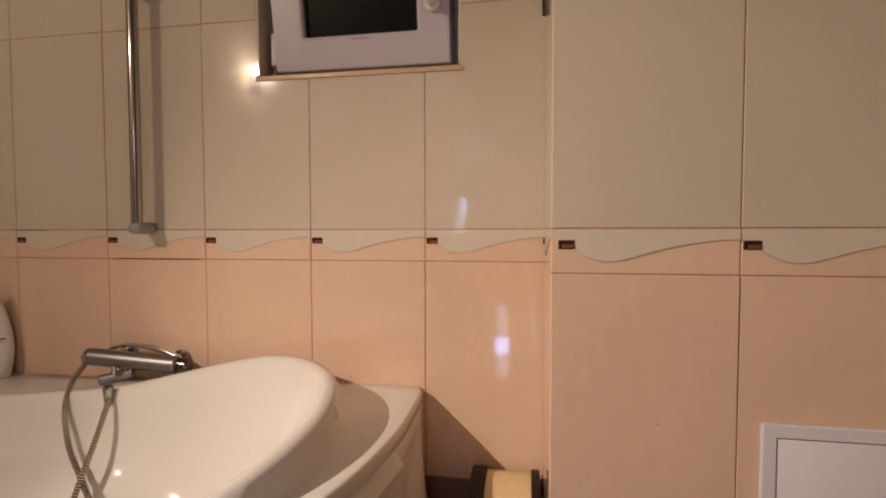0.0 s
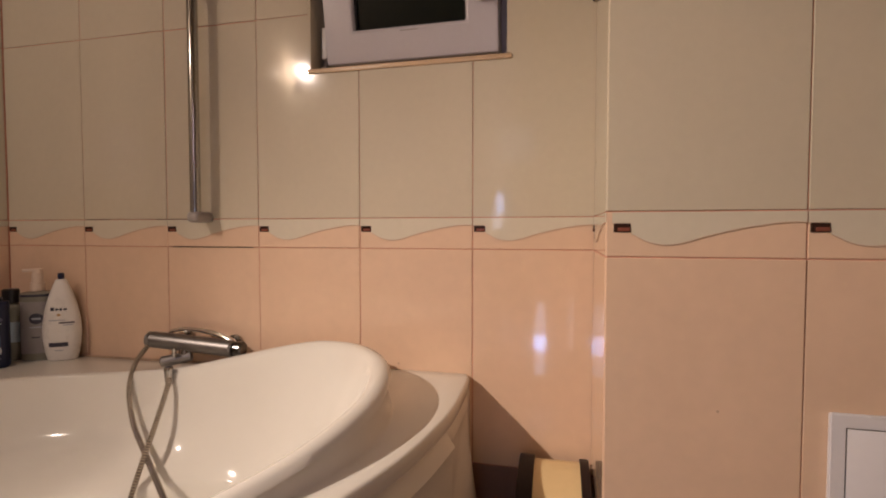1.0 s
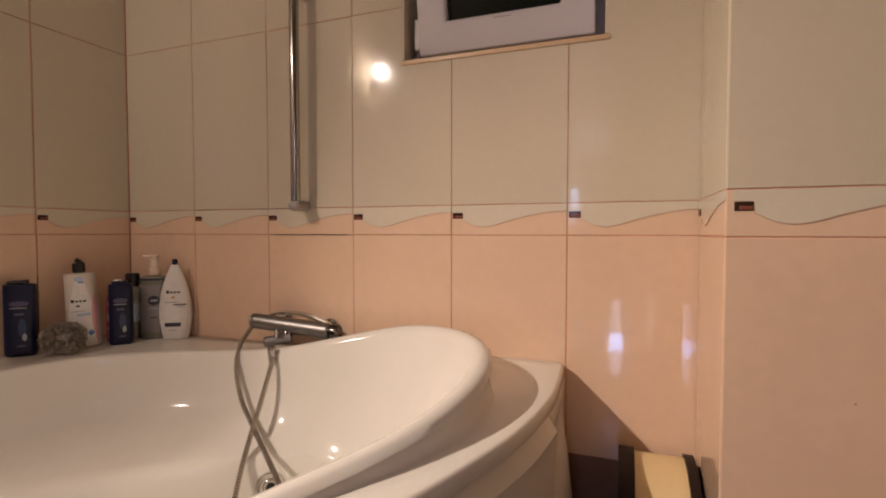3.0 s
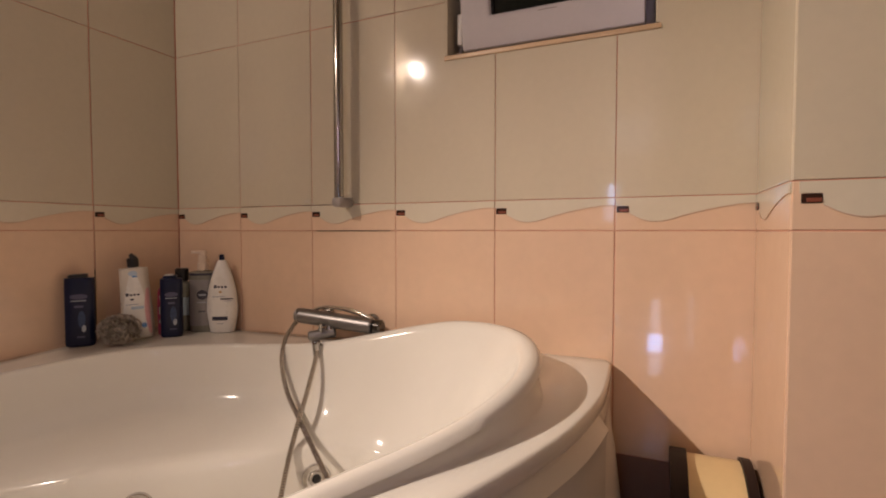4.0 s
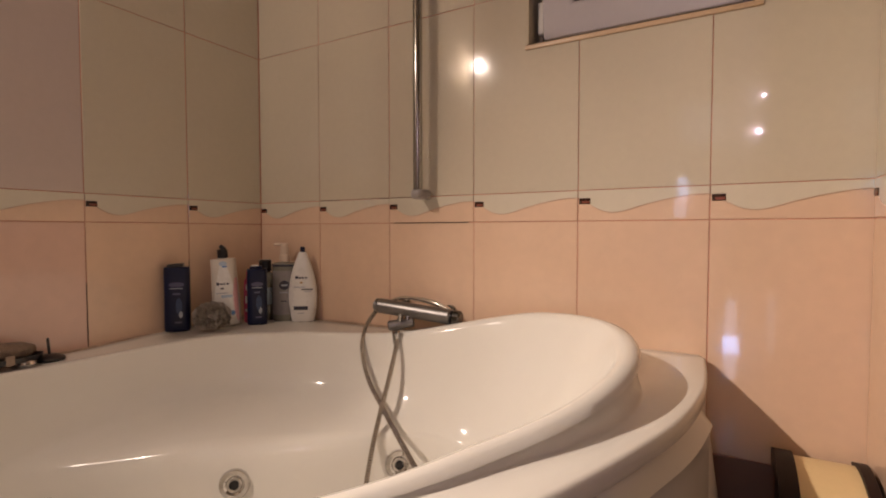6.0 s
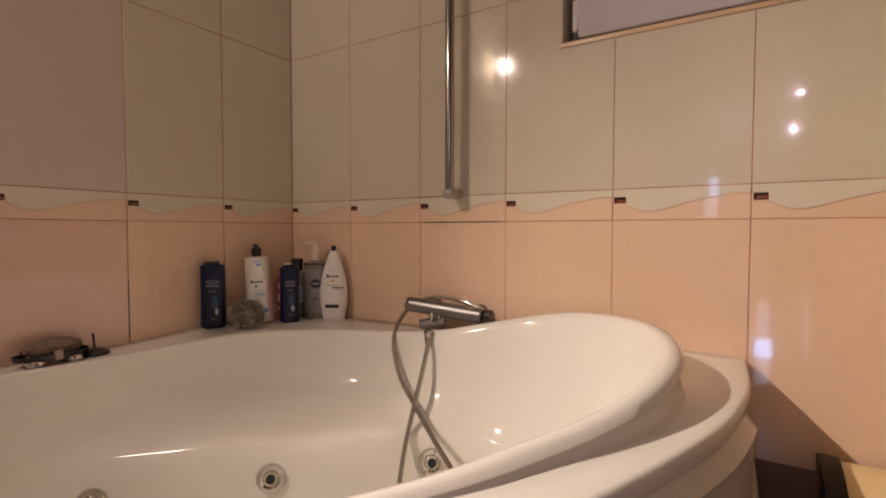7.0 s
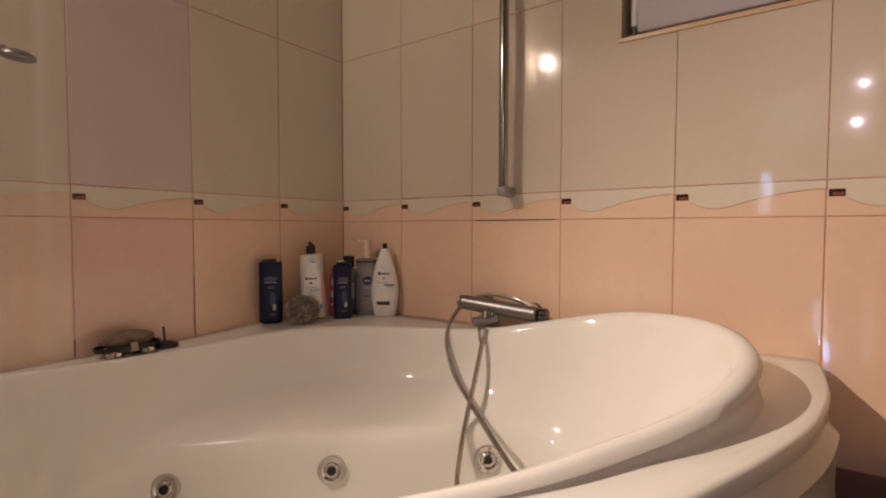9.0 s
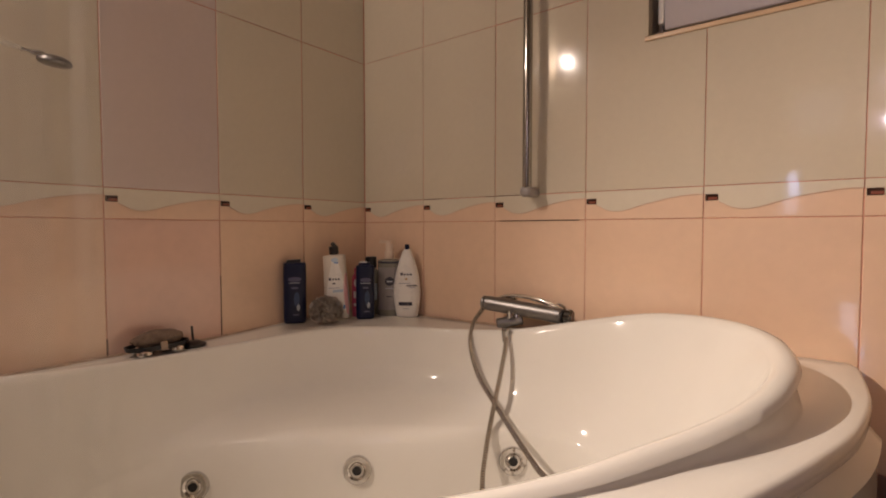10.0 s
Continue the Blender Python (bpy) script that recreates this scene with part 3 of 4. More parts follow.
def decal(profile, outline, power=2.4, lift=0.0005):
    """A printed shape given by rows (z, x0, x1) that follows the bottle's front."""
    b = bmesh.new()
    rows = []
    for z, x0, x1 in outline:
        a, d = profile_at(profile, z)
        row = []
        for k in range(13):
            x = x0 + (x1 - x0) * k / 12
            f = min(0.999, abs(x) / a)
            row.append(b.verts.new((x, -d * (1 - f ** power) ** (1 / power) - lift, z)))
        rows.append(row)
    for u, v in zip(rows, rows[1:]):
        for k in range(12):
            b.faces.new((u[k], u[k + 1], v[k + 1], v[k]))
    return b


def bar(z, h, x0, x1, n=3):
    return [(z + h * (k / (n - 1) - 0.5), x0, x1) for k in range(n)]


def oval(z, h, x, w, n=9):
    out = []
    for k in range(n):
        s = -1 + 2 * k / (n - 1)
        r = w / 2 * math.sqrt(max(0.02, 1 - s * s))
        out.append((z + s * h / 2, x - r, x + r))
    return out


def make_bottle(name, label, at, rz, profile, mat, prints, power=2.4, body_label=""):
    t = thing(name, label, "bottle", at, rz, "toiletries on the bath corner")
    pr = smooth_profile(profile)
    body = part("bottle_body", bottle_mesh(pr, power), mat, t, body_label)
    for outline, m, pl in prints:
        part("print", decal(pr, outline, power), m, body, pl)
    return t


def logo(z, s):
    """A mark of a few plain strokes."""
    return [(bar(z, 0.009 * s, -0.018 * s, -0.010 * s), INK, ""), (oval(z - 0.001, 0.006 * s, -0.004 * s, 0.008 * s), INK, ""), (bar(z - 0.001, 0.006 * s, 0.002 * s, 0.0075 * s), INK, ""), (oval(z - 0.001, 0.006 * s, 0.014 * s, 0.008 * s), INK, "")]


ZD = 0.6185
# teardrop body wash
b1 = make_bottle("body_wash_bottle", "white teardrop body-wash bottle with a dark cap on the bath corner", (0.221, -0.041, ZD), 33,
                 [(0.029, 0.017, 0.0), (0.032, 0.020, 0.004), (0.037, 0.022, 0.03), (0.0405, 0.0225, 0.062), (0.0395, 0.022, 0.092), (0.034, 0.020, 0.128), (0.0255, 0.017, 0.16), (0.0165, 0.013, 0.185), (0.011, 0.010, 0.1985), (0.008, 0.008, 0.200)],
                 MILK, logo(0.128, 0.95) + [(oval(0.1135, 0.006, 0.0, 0.009), GOLD, "small gold mark"), (bar(0.1005, 0.0022, -0.021, 0.012), SILVER, ""), (bar(0.094, 0.0035, 0.0, 0.031), INK, ""),
                                            (bar(0.0885, 0.002, 0.008, 0.028), SILVER, ""), (bar(0.060, 0.020, -0.016, 0.014), WHITE, ""), (bar(0.0405, 0.0105, -0.022, 0.018), INK, "dark label bar"), (bar(0.026, 0.002, -0.010, 0.008), SILVER, "")])
part("cap", rod((0, 0, 0.1995), (0, 0, 0.2155), 0.0068, 20), NAVY, b1, "small dark cap")
# large lotion
b2 = make_bottle("shampoo_bottle", "large white shampoo bottle with a black cap and pink side", (0.066, -0.180, ZD), 42,
                 [(0.031, 0.022, 0.0), (0.0345, 0.025, 0.004), (0.0360, 0.026, 0.04), (0.0355, 0.027, 0.075), (0.0340, 0.027, 0.11), (0.0325, 0.026, 0.15), (0.0318, 0.025, 0.180), (0.0305, 0.024, 0.1835), (0.013, 0.012, 0.186)],
                 PEARL, [([(0.004 + 0.168 * k / 16, -0.033 + 0.030 * (k / 16) ** 1.6, 0.0305 - 0.020 * (k / 16) ** 3) for k in range(17)], MILK, "raised white front panel"),
                         (oval(0.171, 0.014, 0.004, 0.020), PALEBLUE, "blue printed drop"), (bar(0.163, 0.004, 0.002, 0.014), BLUE, "")] + logo(0.117, 0.9) + [(oval(0.104, 0.005, -0.002, 0.009), INK, ""), (bar(0.091, 0.002, -0.018, 0.012), SILVER, ""),
                                                                                                                  (bar(0.082, 0.007, -0.006, 0.022), PALEBLUE, "pale blue caption"), (oval(0.035, 0.014, 0.020, 0.012), BLUE, "blue badge"),
                        ([(0.012 + 0.118 * k / 8, 0.0295 - 0.006 * math.sin(math.pi * k / 8), 0.0335) for k in range(9)], ROSE, "rose-coloured side band")], 2.8)
b2.matrix_world = pose(0.078, -0.183, ZD, 0, 0, 42) @ pose(0, 0, 0, 0, -3.5, 0)
cb = rod((0, 0, 0.1862), (0, 0, 0.2105), 0.0135, 28)
merge(cb, rod((-0.002, 0, 0.2095), (0.006, 0, 0.2165), 0.0105, 24))
part("cap", cb, BLACK, b2, "black flip cap")
# dark blue bottles
for at, rz, s, w, lab in (((0.036, -0.302, ZD), 50, 1.0, 1.0, "navy blue shampoo bottle with silver print standing by the wall"), ((0.144, -0.138, ZD), 48, 0.93, 0.87, "slim navy blue shampoo bottle with a pale print")):
    pf = [(0.027 * w, 0.017, 0.0), (0.0295 * w, 0.019, 0.003), (0.0305 * w, 0.020, 0.012), (0.0305 * w, 0.020, 0.05 * s), (0.0305 * w, 0.020, 0.10 * s), (0.0305 * w, 0.020, 0.150 * s), (0.0300 * w, 0.0195, 0.1635 * s), (0.0285 * w, 0.018, 0.1665 * s), (0.020 * w, 0.014, 0.1670 * s)]
    b3 = make_bottle("shampoo_bottle", lab, at, rz, pf, NAVY, [(oval(0.122 * s, 0.013, 0.001, 0.036 * w), DIM, ""), (bar(0.112 * s, 0.0018, -0.015 * w, 0.016 * w), SILVER, ""), (bar(0.098 * s, 0.005, -0.008 * w, 0.010 * w), DIM, ""),
                                                              (oval(0.066 * s, 0.044, 0.006 * w, 0.015), TEAL, "blue printed drop"), (oval(0.044 * s, 0.018, 0.010 * w, 0.009), SILVER, ""), (bar(0.024 * s, 0.004, -0.004, 0.012), DIM, "")], 3.2)
    cp = box(-0.021 * w, 0.016 * w, -0.015, 0.015, 0.1670 * s, 0.1745 * s, 0.002)
    for v in cp.verts:
        v.co.z += 0.10 * max(0, v.co.x + 0.004) if v.co.z > 0.172 * s else 0
    part("cap", cp, BLACK if s == 1 else NAVY, b3, "dark flip-top cap")
    if s < 1:
        part("cap_top", box(-0.017 * w, 0.006 * w, -0.011, 0.011, 0.1748 * s, 0.1785 * s, 0.0015), MILK, b3, "pale cap top")
# pump bottle
b4 = make_bottle("pump_bottle", "clear pump bottle with a grey label and peach pump", (0.156, -0.048, ZD), 36,
                 [(0.032, 0.026, 0.0), (0.035, 0.029, 0.005), (0.0355, 0.030, 0.06), (0.0355, 0.030, 0.12), (0.035, 0.030, 0.158), (0.0345, 0.029, 0.166), (0.014, 0.013, 0.170)], CLEAR,
                 [([(0.018 + 0.128 * k / 8, -0.031, 0.031) for k in range(9)], GREY, "grey wrap label"), (bar(0.1605, 0.006, -0.032, 0.032), INK, "black rim band")], 2.6)
pr4 = smooth_profile([(0.032, 0.026, 0.0), (0.035, 0.029, 0.005), (0.0355, 0.030, 0.06), (0.0355, 0.030, 0.12), (0.035, 0.030, 0.158), (0.0345, 0.029, 0.166), (0.014, 0.013, 0.170)])
part("badge", decal(pr4, oval(0.104, 0.027, 0.004, 0.029), 2.6, 0.0011), INK, b4, "round dark badge")
part("badge_bar", decal(pr4, bar(0.104, 0.005, -0.005, 0.013), 2.6, 0.0016), SILVER, b4)
part("caption", decal(pr4, bar(0.083, 0.003, -0.010, 0.016), 2.6, 0.0011), SILVER, b4)
part("caption", decal(pr4, bar(0.058, 0.003, -0.006, 0.010), 2.6, 0.0011), INK, b4)
pu = rod((0, 0, 0.1695), (0, 0, 0.192), 0.0150, 28)
merge(pu, rod((0, 0, 0.191), (0, 0, 0.214), 0.0120, 28))
part("collar", pu, PUMP, b4, "peach screw collar")
pu = rod((0, 0, 0.2135), (0, 0, 0.2255), 0.0105, 24)
merge(pu, rod((0.004, 0, 0.222), (-0.030, -0.004, 0.2215), 0.0042, 16))
part("pump_head", pu, PUMP, b4, "peach pump head with a spout")
# half hidden bottles behind
b5 = make_bottle("conditioner_bottle", "clear conditioner bottle with a black cap behind the others", (0.098, -0.070, ZD), 40,
                 [(0.024, 0.020, 0.0), (0.027, 0.022, 0.004), (0.0275, 0.022, 0.09), (0.025, 0.020, 0.128), (0.012, 0.012, 0.140)], CLEAR, [(bar(0.07, 0.05, -0.02, 0.02, 5), PALEBLUE, "")], 2.4)
part("cap", rod((0, 0, 0.1402), (0, 0, 0.176), 0.0175, 28, 0.003), BLACK, b5, "black cap")
b6 = make_bottle("lotion_bottle", "pink and white lotion bottle tucked behind the others", (0.095, -0.122, ZD), 44,
                 [(0.015, 0.013, 0.0), (0.017, 0.014, 0.004), (0.018, 0.015, 0.06), (0.017, 0.014, 0.112), (0.011, 0.010, 0.128)], PINK, [(oval(0.10, 0.026, 0.0, 0.022), MILK, "white printed patch"), (bar(0.065, 0.020, -0.012, 0.012), MILK, ""), (bar(0.035, 0.008, -0.012, 0.010), MILK, "")], 2.3)
part("cap", rod((0, 0, 0.1282), (0, 0, 0.145), 0.011, 24), PINK, b6, "pink cap")


# ---- bath puff: ruffled netting ----
def build_puff():
    p = thing("bath_puff", "greyish brown mesh bath puff lying on the bath rim", "bath puff", (0.122, -0.262, ZD))
    rnd = random.Random(5)
    b = bmesh.new()
    for k in range(70):
        u, v = rnd.uniform(0, 2 * math.pi), math.acos(rnd.uniform(-0.75, 1))
        n = Vector((math.sin(v) * math.cos(u), math.sin(v) * math.sin(u), math.cos(v)))
        base = Vector((n.x * 0.038, n.y * 0.038, 0.040 + n.z * 0.028))
        side = n.orthogonal().normalized()
        side.rotate(Matrix.Rotation(rnd.uniform(0, 6.28), 3, n))
        up = n.cross(side)
        rows = []
        w, ph = rnd.uniform(0.018, 0.030), rnd.uniform(0, 6)
        for i in range(9):
            s = (i / 8 - 0.5) * 2
            wob = 0.006 * math.sin(ph + 4.2 * s)
            q = base + side * (w * s) + up * wob - n * (0.010 * s * s)
            rows.append((b.verts.new(q - n * 0.012), b.verts.new(q + up * 0.003 * math.sin(ph * 2 + 6 * s)), b.verts.new(q + n * (0.009 + 0.003 * math.sin(ph + 9 * s)) + up * 0.006 * math.sin(ph + 7 * s))))
        for a, c in zip(rows, rows[1:]):
            b.faces.new((a[0], c[0], c[1], a[1]))
            b.faces.new((a[1], c[1], c[2], a[2]))
    bmesh.ops.solidify(b, geom=b.faces[:], thickness=0.0009)
    low = min(v.co.z for v in b.verts)
    for v in b.verts:
        v.co.z = max(0.0005, v.co.z - low * 0.5)
    part("netting", b, MESH, p, "ruffled grey-brown netting")
    core = bmesh.new()
    bmesh.ops.create_icosphere(core, subdivisions=3, radius=1)
    for v in core.verts:
        f = 1 + 0.18 * noise.noise(v.co * 3)
        v.co = Vector((v.co.x * 0.034 * f, v.co.y * 0.034 * f, 0.034 + v.co.z * 0.030 * f))
    part("core", core, MESH, p)
    return p


build_puff()


# ---- soap dish with sponge, bath plug ----
def build_dish():
    d = thing("soap_dish", "oval dark soap dish with chrome ball feet on the rim", "soap dish", (0.048, -0.665, 0.6075))
    b = lathe([(0.050, 0.013), (0.060, 0.015), (0.064, 0.022), (0.0655, 0.022), (0.062, 0.012), (0.050, 0.010)], 40, 0.5)
    b.transform(pose(0, 0, 0, 0, 0, 90))
    part("tray", b, BLACK, d, "shallow dark tray")
    for x, y in ((0.022, -0.034), (0.022, 0.030), (-0.020, -0.030), (-0.020, 0.030)):
        f = lathe([(0.005, 0.0), (0.0125, 0.002), (0.0165, 0.007), (0.0148, 0.0125), (0.007, 0.0165)], 24)
        f.transform(Matrix.Translation((x, y, 0)))
        part("foot", f, BRIGHT, d, "chrome ball foot")
    part("clip", box(0.027, 0.034, -0.006, 0.008, 0.010, 0.029, 0.002), TAG, d, "small beige tag")
    sp = thing("bath_sponge", "dried brown bath sponge lying in the soap dish", "sponge", (0.044, -0.662, 0.6075 + 0.0135))
    c = bmesh.new()
    bmesh.ops.create_icosphere(c, subdivisions=4, radius=1)
    for v in c.verts:
        f = 1 + 0.10 * noise.noise(v.co * 2.2) + 0.05 * noise.noise(v.co * 9)
        v.co = Vector((v.co.x * 0.024 * f, v.co.y * 0.052 * f, 0.0175 + 0.019 * f * v.co.z))
    part("sponge_body", c, SPONGE, sp)
    pl = thing("bath_plug", "black rubber bath plug with an upright pin on the rim", "plug", (0.046, -0.588, 0.6075))
    part("disc", lathe([(0.026, 0.0), (0.028, 0.002), (0.028, 0.006), (0.022, 0.009), (0.014, 0.013), (0.004, 0.014)], 32), BLACK, pl, "black rubber disc")
    part("pin", rod((0, 0, 0.013), (-0.001, -0.002, 0.047), 0.0026, 14, 0.001), BLACK, pl, "thin dark pin")


build_dish()


# ---- bin in the recess ----
def build_bin():
    b = thing("waste_bin", "slim waste bin with a butter yellow lid and dark brown sides", "waste bin", (1.420, -0.115, 0))
    prof = [(0.092, 0.486), (0.060, 0.496), (0.020, 0.494), (-0.025, 0.481), (-0.060, 0.458), (-0.085, 0.425), (-0.098, 0.38), (-0.100, 0.32)]
    pp = [(p.x, p.y) for p in spline([(y, z, 0) for y, z in prof], 40)]

    def slab(x0, x1, lift, thick):
        m = bmesh.new()
        rows = []
        for k, (y, z) in enumerate(pp):
            y2, z2 = pp[min(k + 1, 40)]
            y1, z1 = pp[max(k - 1, 0)]
            n = Vector((0, -(z2 - z1), (y2 - y1))).normalized()
            n = n if n.z > 0 or n.y < 0 else -n
            if n.z < -0.01 or (abs(n.z) < 0.3 and n.y > 0):
                n = -n
            q = Vector((0, y, z))
            rows.append([m.verts.new(q + n * lift + Vector((x0, 0, 0))), m.verts.new(q + n * lift + Vector((x1, 0, 0))), m.verts.new(q + n * (lift - thick) + Vector((x1, 0, 0))), m.verts.new(q + n * (lift - thick) + Vector((x0, 0, 0)))])
        for u, v in zip(rows, rows[1:]):
            for k in range(4):
                m.faces.new((u[k], u[(k + 1) % 4], v[(k + 1) % 4], v[k]))
        m.faces.new(rows[0])
        m.faces.new(list(reversed(rows[-1])))
        bmesh.ops.recalc_face_normals(m, faces=m.faces[:])
        return m
    part("lid", slab(-0.038, 0.046, 0.0, 0.012), BINLID, b, "curved butter yellow lid")
    part("side_cheek", slab(0.0465, 0.062, 0.006, 0.03), BINSIDE, b, "dark brown side cheek")
    part("side_cheek", slab(-0.066, -0.0385, 0.006, 0.03), BINSIDE, b, "dark brown side cheek")
    part("bin_body", box(-0.060, 0.056, -0.095, 0.090, 0.0, 0.44, 0.008), BINSIDE, b, "dark brown body")


build_bin()


# ---- access panel on the boxed-out wall ----
def build_panel():
    a = thing("access_panel", "white plastic access hatch set on the tiled wall", "access panel", (1.777, YP - 0.001, 0.396))
    fr = frame_ring(0, 0.30, 0, 0.30, -0.007, 0.0, 0.018, 0.0015)
    part("hatch_frame", fr, PVC, a, "white plastic frame")
    part("hatch_gap", box(0.016, 0.284, -0.003, 0.0, 0.016, 0.284), GREYCAP, a, "dark gap round the hatch door")
    part("hatch_door", box(0.0205, 0.2795, -0.0055, -0.0032, 0.0205, 0.2795, 0.001), PVC, a, "flat white hatch door")


build_panel()
# black mould in some joints
for x0, x1, y0, y1, z0, z1, host in ((0.515, 0.735, -0.0006, 0.001, ZB - 0.0012, ZB + 0.0008, wall_back), (0.470, 0.590, -0.0006, 0.001, ZB + BH - 0.0008, ZB + BH + 0.0008, wall_back),
                                     (0.252, 0.330, -0.0006, 0.001, ZB + BH - 0.0006, ZB + BH + 0.0006, wall_back),
                                     (-0.001, 0.0007, -0.4962, -0.4938, 0.609, 0.655, wall_left), (-0.001, 0.0007, -0.4956, -0.4944, 0.655, 0.76, wall_left), (-0.001, 0.0007, -0.7465, -0.7435, 0.609, 0.645, wall_left),
                                     (-0.001, 0.0007, -0.2456, -0.2444, 0.66, 0.80, wall_left)):
    part("mould_stain", box(x0, x1, y0, y1, z0, z1), MOULD, host)
# specks on the tiles
for x, y, z, r in ((1.088, -0.0006, 0.651, 0.0022), (1.643, YP - 0.0006, 0.684, 0.0022)):
    s = lathe([(r * 0.6, -0.0008), (r, 0.0), (r * 0.8, 0.0006)], 12)
    s.transform(Matrix.Translation((x, y, z)) @ pose(0, 0, 0, 90))
    solid("dirt_speck", s, SPECK, "tiny dark speck of dirt on a tile", "speck", "structure")
clip = thing("corner_clip", "small dark metal clip in the tile corner", "clip", (1.4855, -0.005, 1.395))
part("clip_body", box(-0.0022, 0.0022, -0.004, 0.003, -0.016, 0.016, 0.001), BLACK, clip)


# ---- behind the camera: door, lamps ----
PANE_GLOW = glow("hall_light", (0.36, 0.55, 1.0), 21)
PANE_SOFT = glow("hall_light_soft", (0.60, 0.72, 1.0), 4.0)
PANE_MID = glow("hall_light_mid", (0.42, 0.60, 1.0), 12)
PANE_DIM = glow("hall_light_dim", (0.85, 0.86, 1.0), 0.55)
PANE_FAINT = glow("hall_light_faint", (0.62, 0.72, 1.0), 1.6)
door = tagged(new("door_1"), "pale bathroom door with narrow frosted panes lit from the hall", "door", kind="structure")
door.matrix_world = pose(0.95, YR - 0.05, 0)
part("door_leaf", box(0.004, 0.796, -0.02, 0.02, 0.005, 2.045, 0.004), PLASTER, door, "pale painted door leaf")
for x0, x1, z0, z1, g in ((0.330, 0.400, 0.235, 0.330, PANE_GLOW), (0.335, 0.395, 0.10, 0.23, PANE_SOFT), (0.340, 0.390, 0.335, 0.52, PANE_SOFT), (0.528, 0.555, 0.26, 0.56, PANE_FAINT), (0.150, 0.172, 0.26, 0.44, PANE_FAINT), (0.120, 0.156, 1.05, 1.155, PANE_MID), (0.092, 0.150, 0.955, 1.045, PANE_SOFT), (0.130, 0.335, 1.340, 1.550, PANE_DIM)):
    part("pane", box(x0, x1, 0.0205, 0.024, z0, z1, 0.001), g, door, "frosted pane lit from the hall")


def wall_lamp(name, label, at, rz):
    w = thing(name, label, "wall lamp", at, rz)
    part("back_plate", box(-0.04, 0.04, 0.03, 0.05, -0.05, 0.05, 0.006), CHROME, w, "chrome back plate")
    part("shade", lathe([(0.020, 0.046), (0.022, 0.048), (0.034, 0.085), (0.032, 0.085), (0.02, 0.05)], 28), WHITE, w, "small white shade")
    part("arm", tube([(0, 0.035, 0.0), (0, 0.0, 0.03), (0, -0.005, 0.05)], 0.005, 16, 12), CHROME, w, "curved arm")


wall_lamp("wall_lamp", "small warm wall lamp beside the bath", (0.051, -1.477, 1.761), 90)
wall_lamp("wall_lamp", "small cool wall lamp near the door", (1.80, -1.83, 1.42), 180)

# ---- tiles, joint by joint ----
def tile_mesh(name, w, h, mat):
    """A glazed tile lying in x (right) and z (up), its face towards -y."""
    b = box(J, w - J, 0, 0.006, J, h - J)
    bmesh.ops.bevel(b, geom=[e for e in b.edges if all(v.co.y < 0.001 for v in e.verts)], offset=0.0008, segments=1, affect="EDGES")
    return mesh_of(name, b, mat)


def wave(u):
    """Height of the wavy line over the border's foot."""
    pts = ((0.0, 0.050), (0.027, 0.036), (0.040, 0.026), (0.056, 0.020), (0.075, 0.0175), (0.096, 0.021), (0.128, 0.0315), (0.170, 0.042), (0.215, 0.0495), (0.235, 0.0508), (0.25, 0.0500))
    return float(np.interp(u, [p[0] for p in pts], [p[1] for p in pts]))


def smooth_wave(u):
    return sum(wave(min(0.25, max(0.027, u + d))) for d in (-0.009, -0.0045, 0, 0.0045, 0.009)) / 5


def wave_mesh(w):
    """The cream upper part of a border tile, a hair proud of its peach foot."""
    u0 = 0.0275
    us = [u0 + (w - J - u0) * k / 26 for k in range(27)]
    line = [(J, 0.0495), (0.0265, 0.0495), (u0 - 0.0005, 0.0365)] + [(u, smooth_wave(u)) for u in us] + [(w - J, BH - J), (J, BH - J)]
    b = prism(line, 0.004)
    b.transform(Matrix.Translation((0, -0.0008, 0)))
    return mesh_of("wave_inlay", b, IVORY)


def line_mesh(w):
    b = bmesh.new()
    us = [0.0275 + (w - J - 0.0275) * k / 40 for k in range(41)]
    lo = [b.verts.new((u, -0.0013, smooth_wave(u) - 0.0010)) for u in us]
    hi = [b.verts.new((u, -0.0013, smooth_wave(u) + 0.0003)) for u in us]
    bk = [b.verts.new((u, 0.001, smooth_wave(u) - 0.0013)) for u in us]
    for k in range(40):
        b.faces.new((lo[k], lo[k + 1], hi[k + 1], hi[k]))
        b.faces.new((bk[k], bk[k + 1], lo[k + 1], lo[k]))
    return mesh_of("wave_line", b, LINE)


def mark_mesh():
    return mesh_of("glass_insert", box(0.003, 0.0262, -0.0022, 0.003, 0.0362, 0.0488, 0.001, 1), MARK)


def fleck_mesh():
    return mesh_of("glass_fleck", box(0.0085, 0.0255, -0.0030, -0.001, 0.0375, 0.0430, 0.0005, 1), MARK_RED)


CACHE = {}


def shared(key, make):
    if key not in CACHE:
        CACHE[key] = make()
    return CACHE[key]


def piece(name, me, parent, m):
    ob = new(name, me)
    ob.parent = parent
    ob.matrix_local = m
    return ob


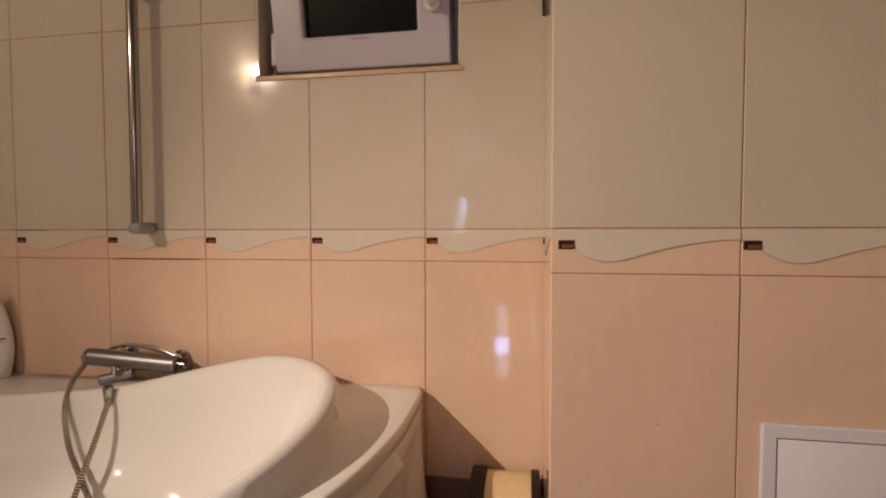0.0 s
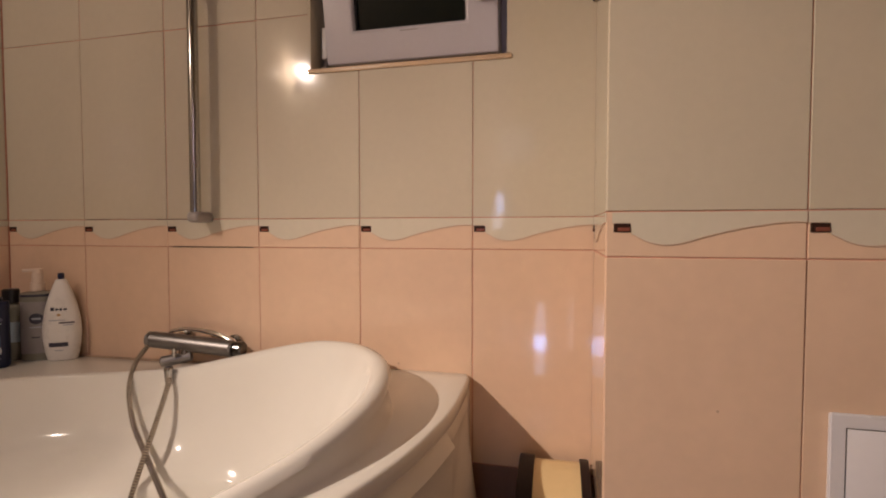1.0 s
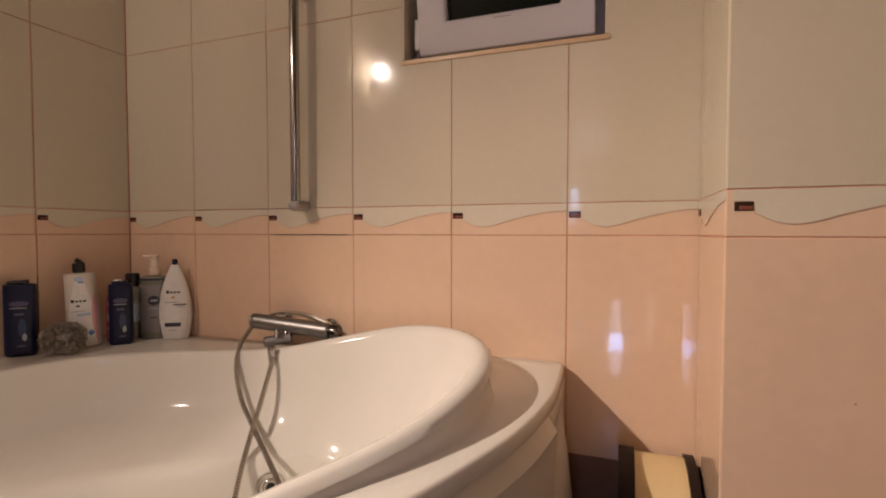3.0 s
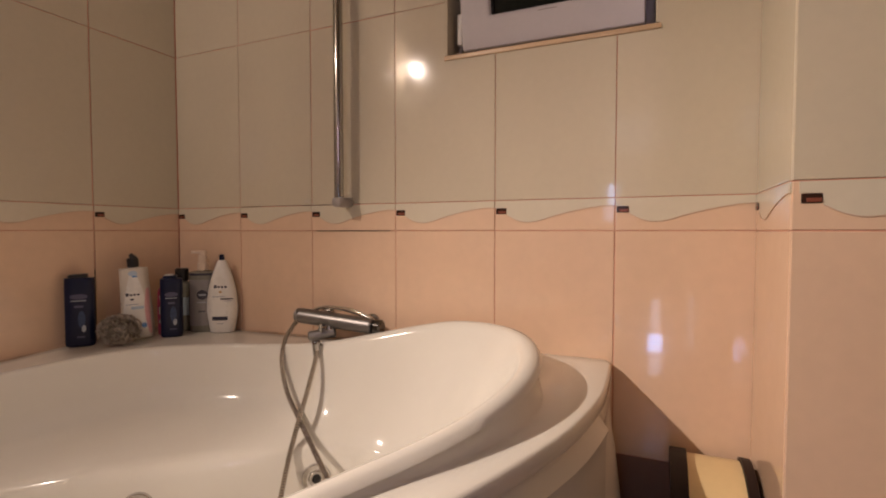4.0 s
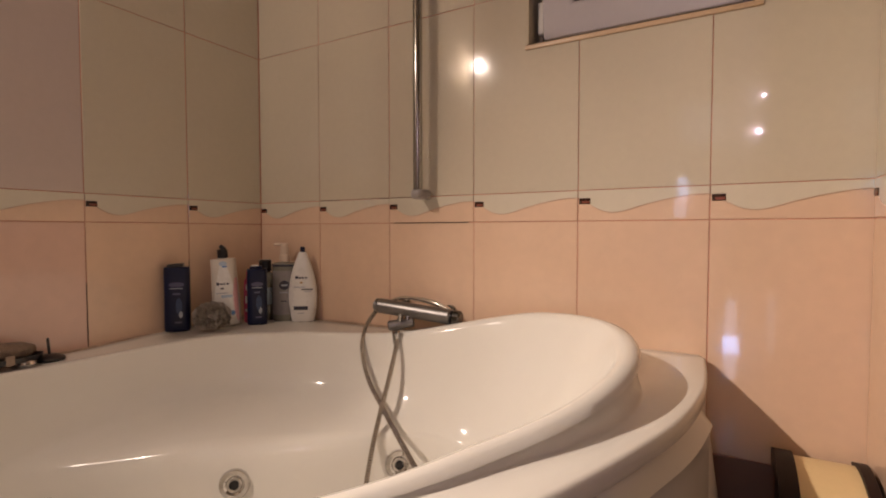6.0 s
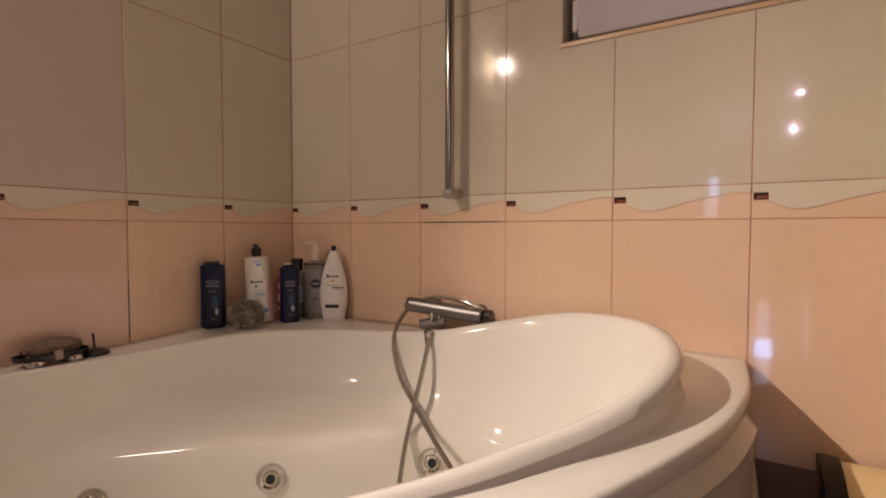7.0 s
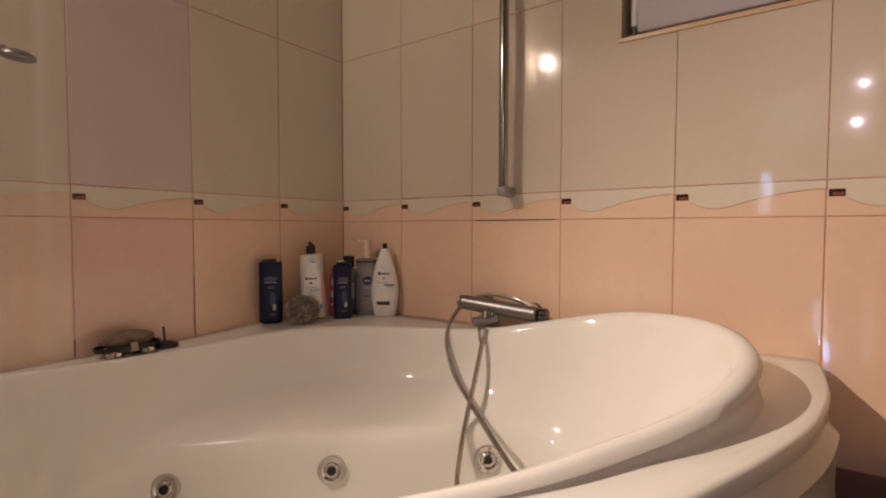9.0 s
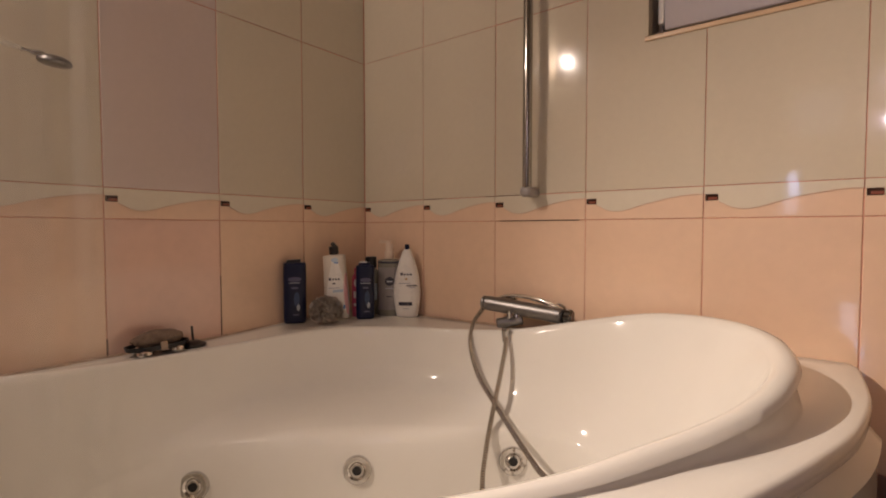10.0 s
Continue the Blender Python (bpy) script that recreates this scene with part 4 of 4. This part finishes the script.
def tile_wall(parent, m, cols, rows, holes=(), pinker=()):
    """Tiles in columns (start, width, cut) over the wall at m; x runs right along the wall."""
    for x, w in cols:
        for z, h in rows:
            border = abs(h - BH) < 1e-6
            jig = Matrix.Translation((x, random.uniform(-0.0005, 0.0003), z)) @ pose(0, 0, 0, random.uniform(-0.12, 0.12), 0, random.uniform(-0.14, 0.14))
            if border:
                t = piece("border_tile", shared(("b", w), lambda: tile_mesh("border_tile", w, BH, PEACH)), parent, m @ jig)
                if w > 0.1:
                    off = Matrix.Translation((max(0, w - TW), 0, 0))
                    piece("wave_inlay", shared(("w", min(w, TW)), lambda: wave_mesh(min(w, TW))), t, off)
                    piece("wave_line", shared(("l", min(w, TW)), lambda: line_mesh(min(w, TW))), t, off)
                    piece("glass_insert", shared("mark", mark_mesh), t, off)
                    piece("glass_fleck", shared("fleck", fleck_mesh), t, off)
                else:
                    piece("wave_inlay", shared(("w", w), lambda: mesh_of("wave_inlay", box(J, w - J, -0.0008, 0.002, 0.049, BH - J), IVORY)), t, Matrix())
                continue
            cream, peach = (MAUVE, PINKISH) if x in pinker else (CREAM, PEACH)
            mat = cream if z > ZB else (peach if z > 0.4 else TAUPE)
            for x0, x1, z0, z1 in [(x, x + w, z, z + h)] if not holes else cut(x, x + w, z, z + h, holes[0]):
                cw, ch = round(x1 - x0, 4), round(z1 - z0, 4)
                mm = m @ Matrix.Translation((x0 - x, 0, z0 - z)) @ jig
                piece("wall_tile", shared((cw, ch, mat.name), lambda: tile_mesh("wall_tile", cw, ch, mat)), parent, mm)
            if holes and x < holes[0][1] and x + w > holes[0][0] and z < holes[0][2] < z + h:
                piece("wall_tile", notched(x, w, z, h, holes[0]), parent, m @ jig)


def notched(x, w, z, h, hole):
    """A tile with a corner or its top cut away for the window."""
    a, b, c = max(hole[0] - x, 0), min(hole[1] - x, w), hole[2] - z
    l, r, t = J, w - J, h - J
    line = [(l, J), (r, J)]
    line += [(r, t), (b, t), (b, c)] if b < w else [(r, c)]
    line += [(a, c), (a, t), (l, t)] if a > 0 else [(l, c)]
    return mesh_of("wall_tile", prism(line, 0.006), CREAM)


def cut(x0, x1, z0, z1, hole):
    """What is left of a tile over or beside a hole, as upright strips."""
    a, b, c, d = hole
    if x1 <= a or x0 >= b or z1 <= c or z0 >= d:
        return [(x0, x1, z0, z1)]
    if z0 < c:
        return []
    out = []
    if x0 < a:
        out.append((x0, a, z0, z1))
    if x1 > b:
        out.append((b, x1, z0, z1))
    if z1 > d + 0.02:
        out.append((max(x0, a), min(x1, b), d, z1))
    return out


ROWS = [(0.0, TH), (TH, TH), (ZB, BH)] + [(ZB + BH + k * TH, TH) for k in range(3)] + [(ZB + BH + 3 * TH, 0.06)]
tile_wall(wall_back, Matrix(), [(k * TW, TW) for k in range(5)] + [(1.25, 0.2425)], ROWS, [(WX0, WX1, WZ0 - 0.012, WZ1)])
left = pose(0, 0, 0, 0, 0, 90)
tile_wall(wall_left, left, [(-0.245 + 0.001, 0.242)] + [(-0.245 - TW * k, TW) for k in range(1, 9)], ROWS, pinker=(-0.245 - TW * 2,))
tile_wall(wall_pillar, pose(0, YP, 0), [(1.4905, TW + 0.0075)] + [(1.498 + TW * k, TW) for k in range(1, 4)], ROWS)
tile_wall(wall_pillar, pose(X1, 0, 0, 0, 0, -90), [(0.001, 0.2465)], ROWS)
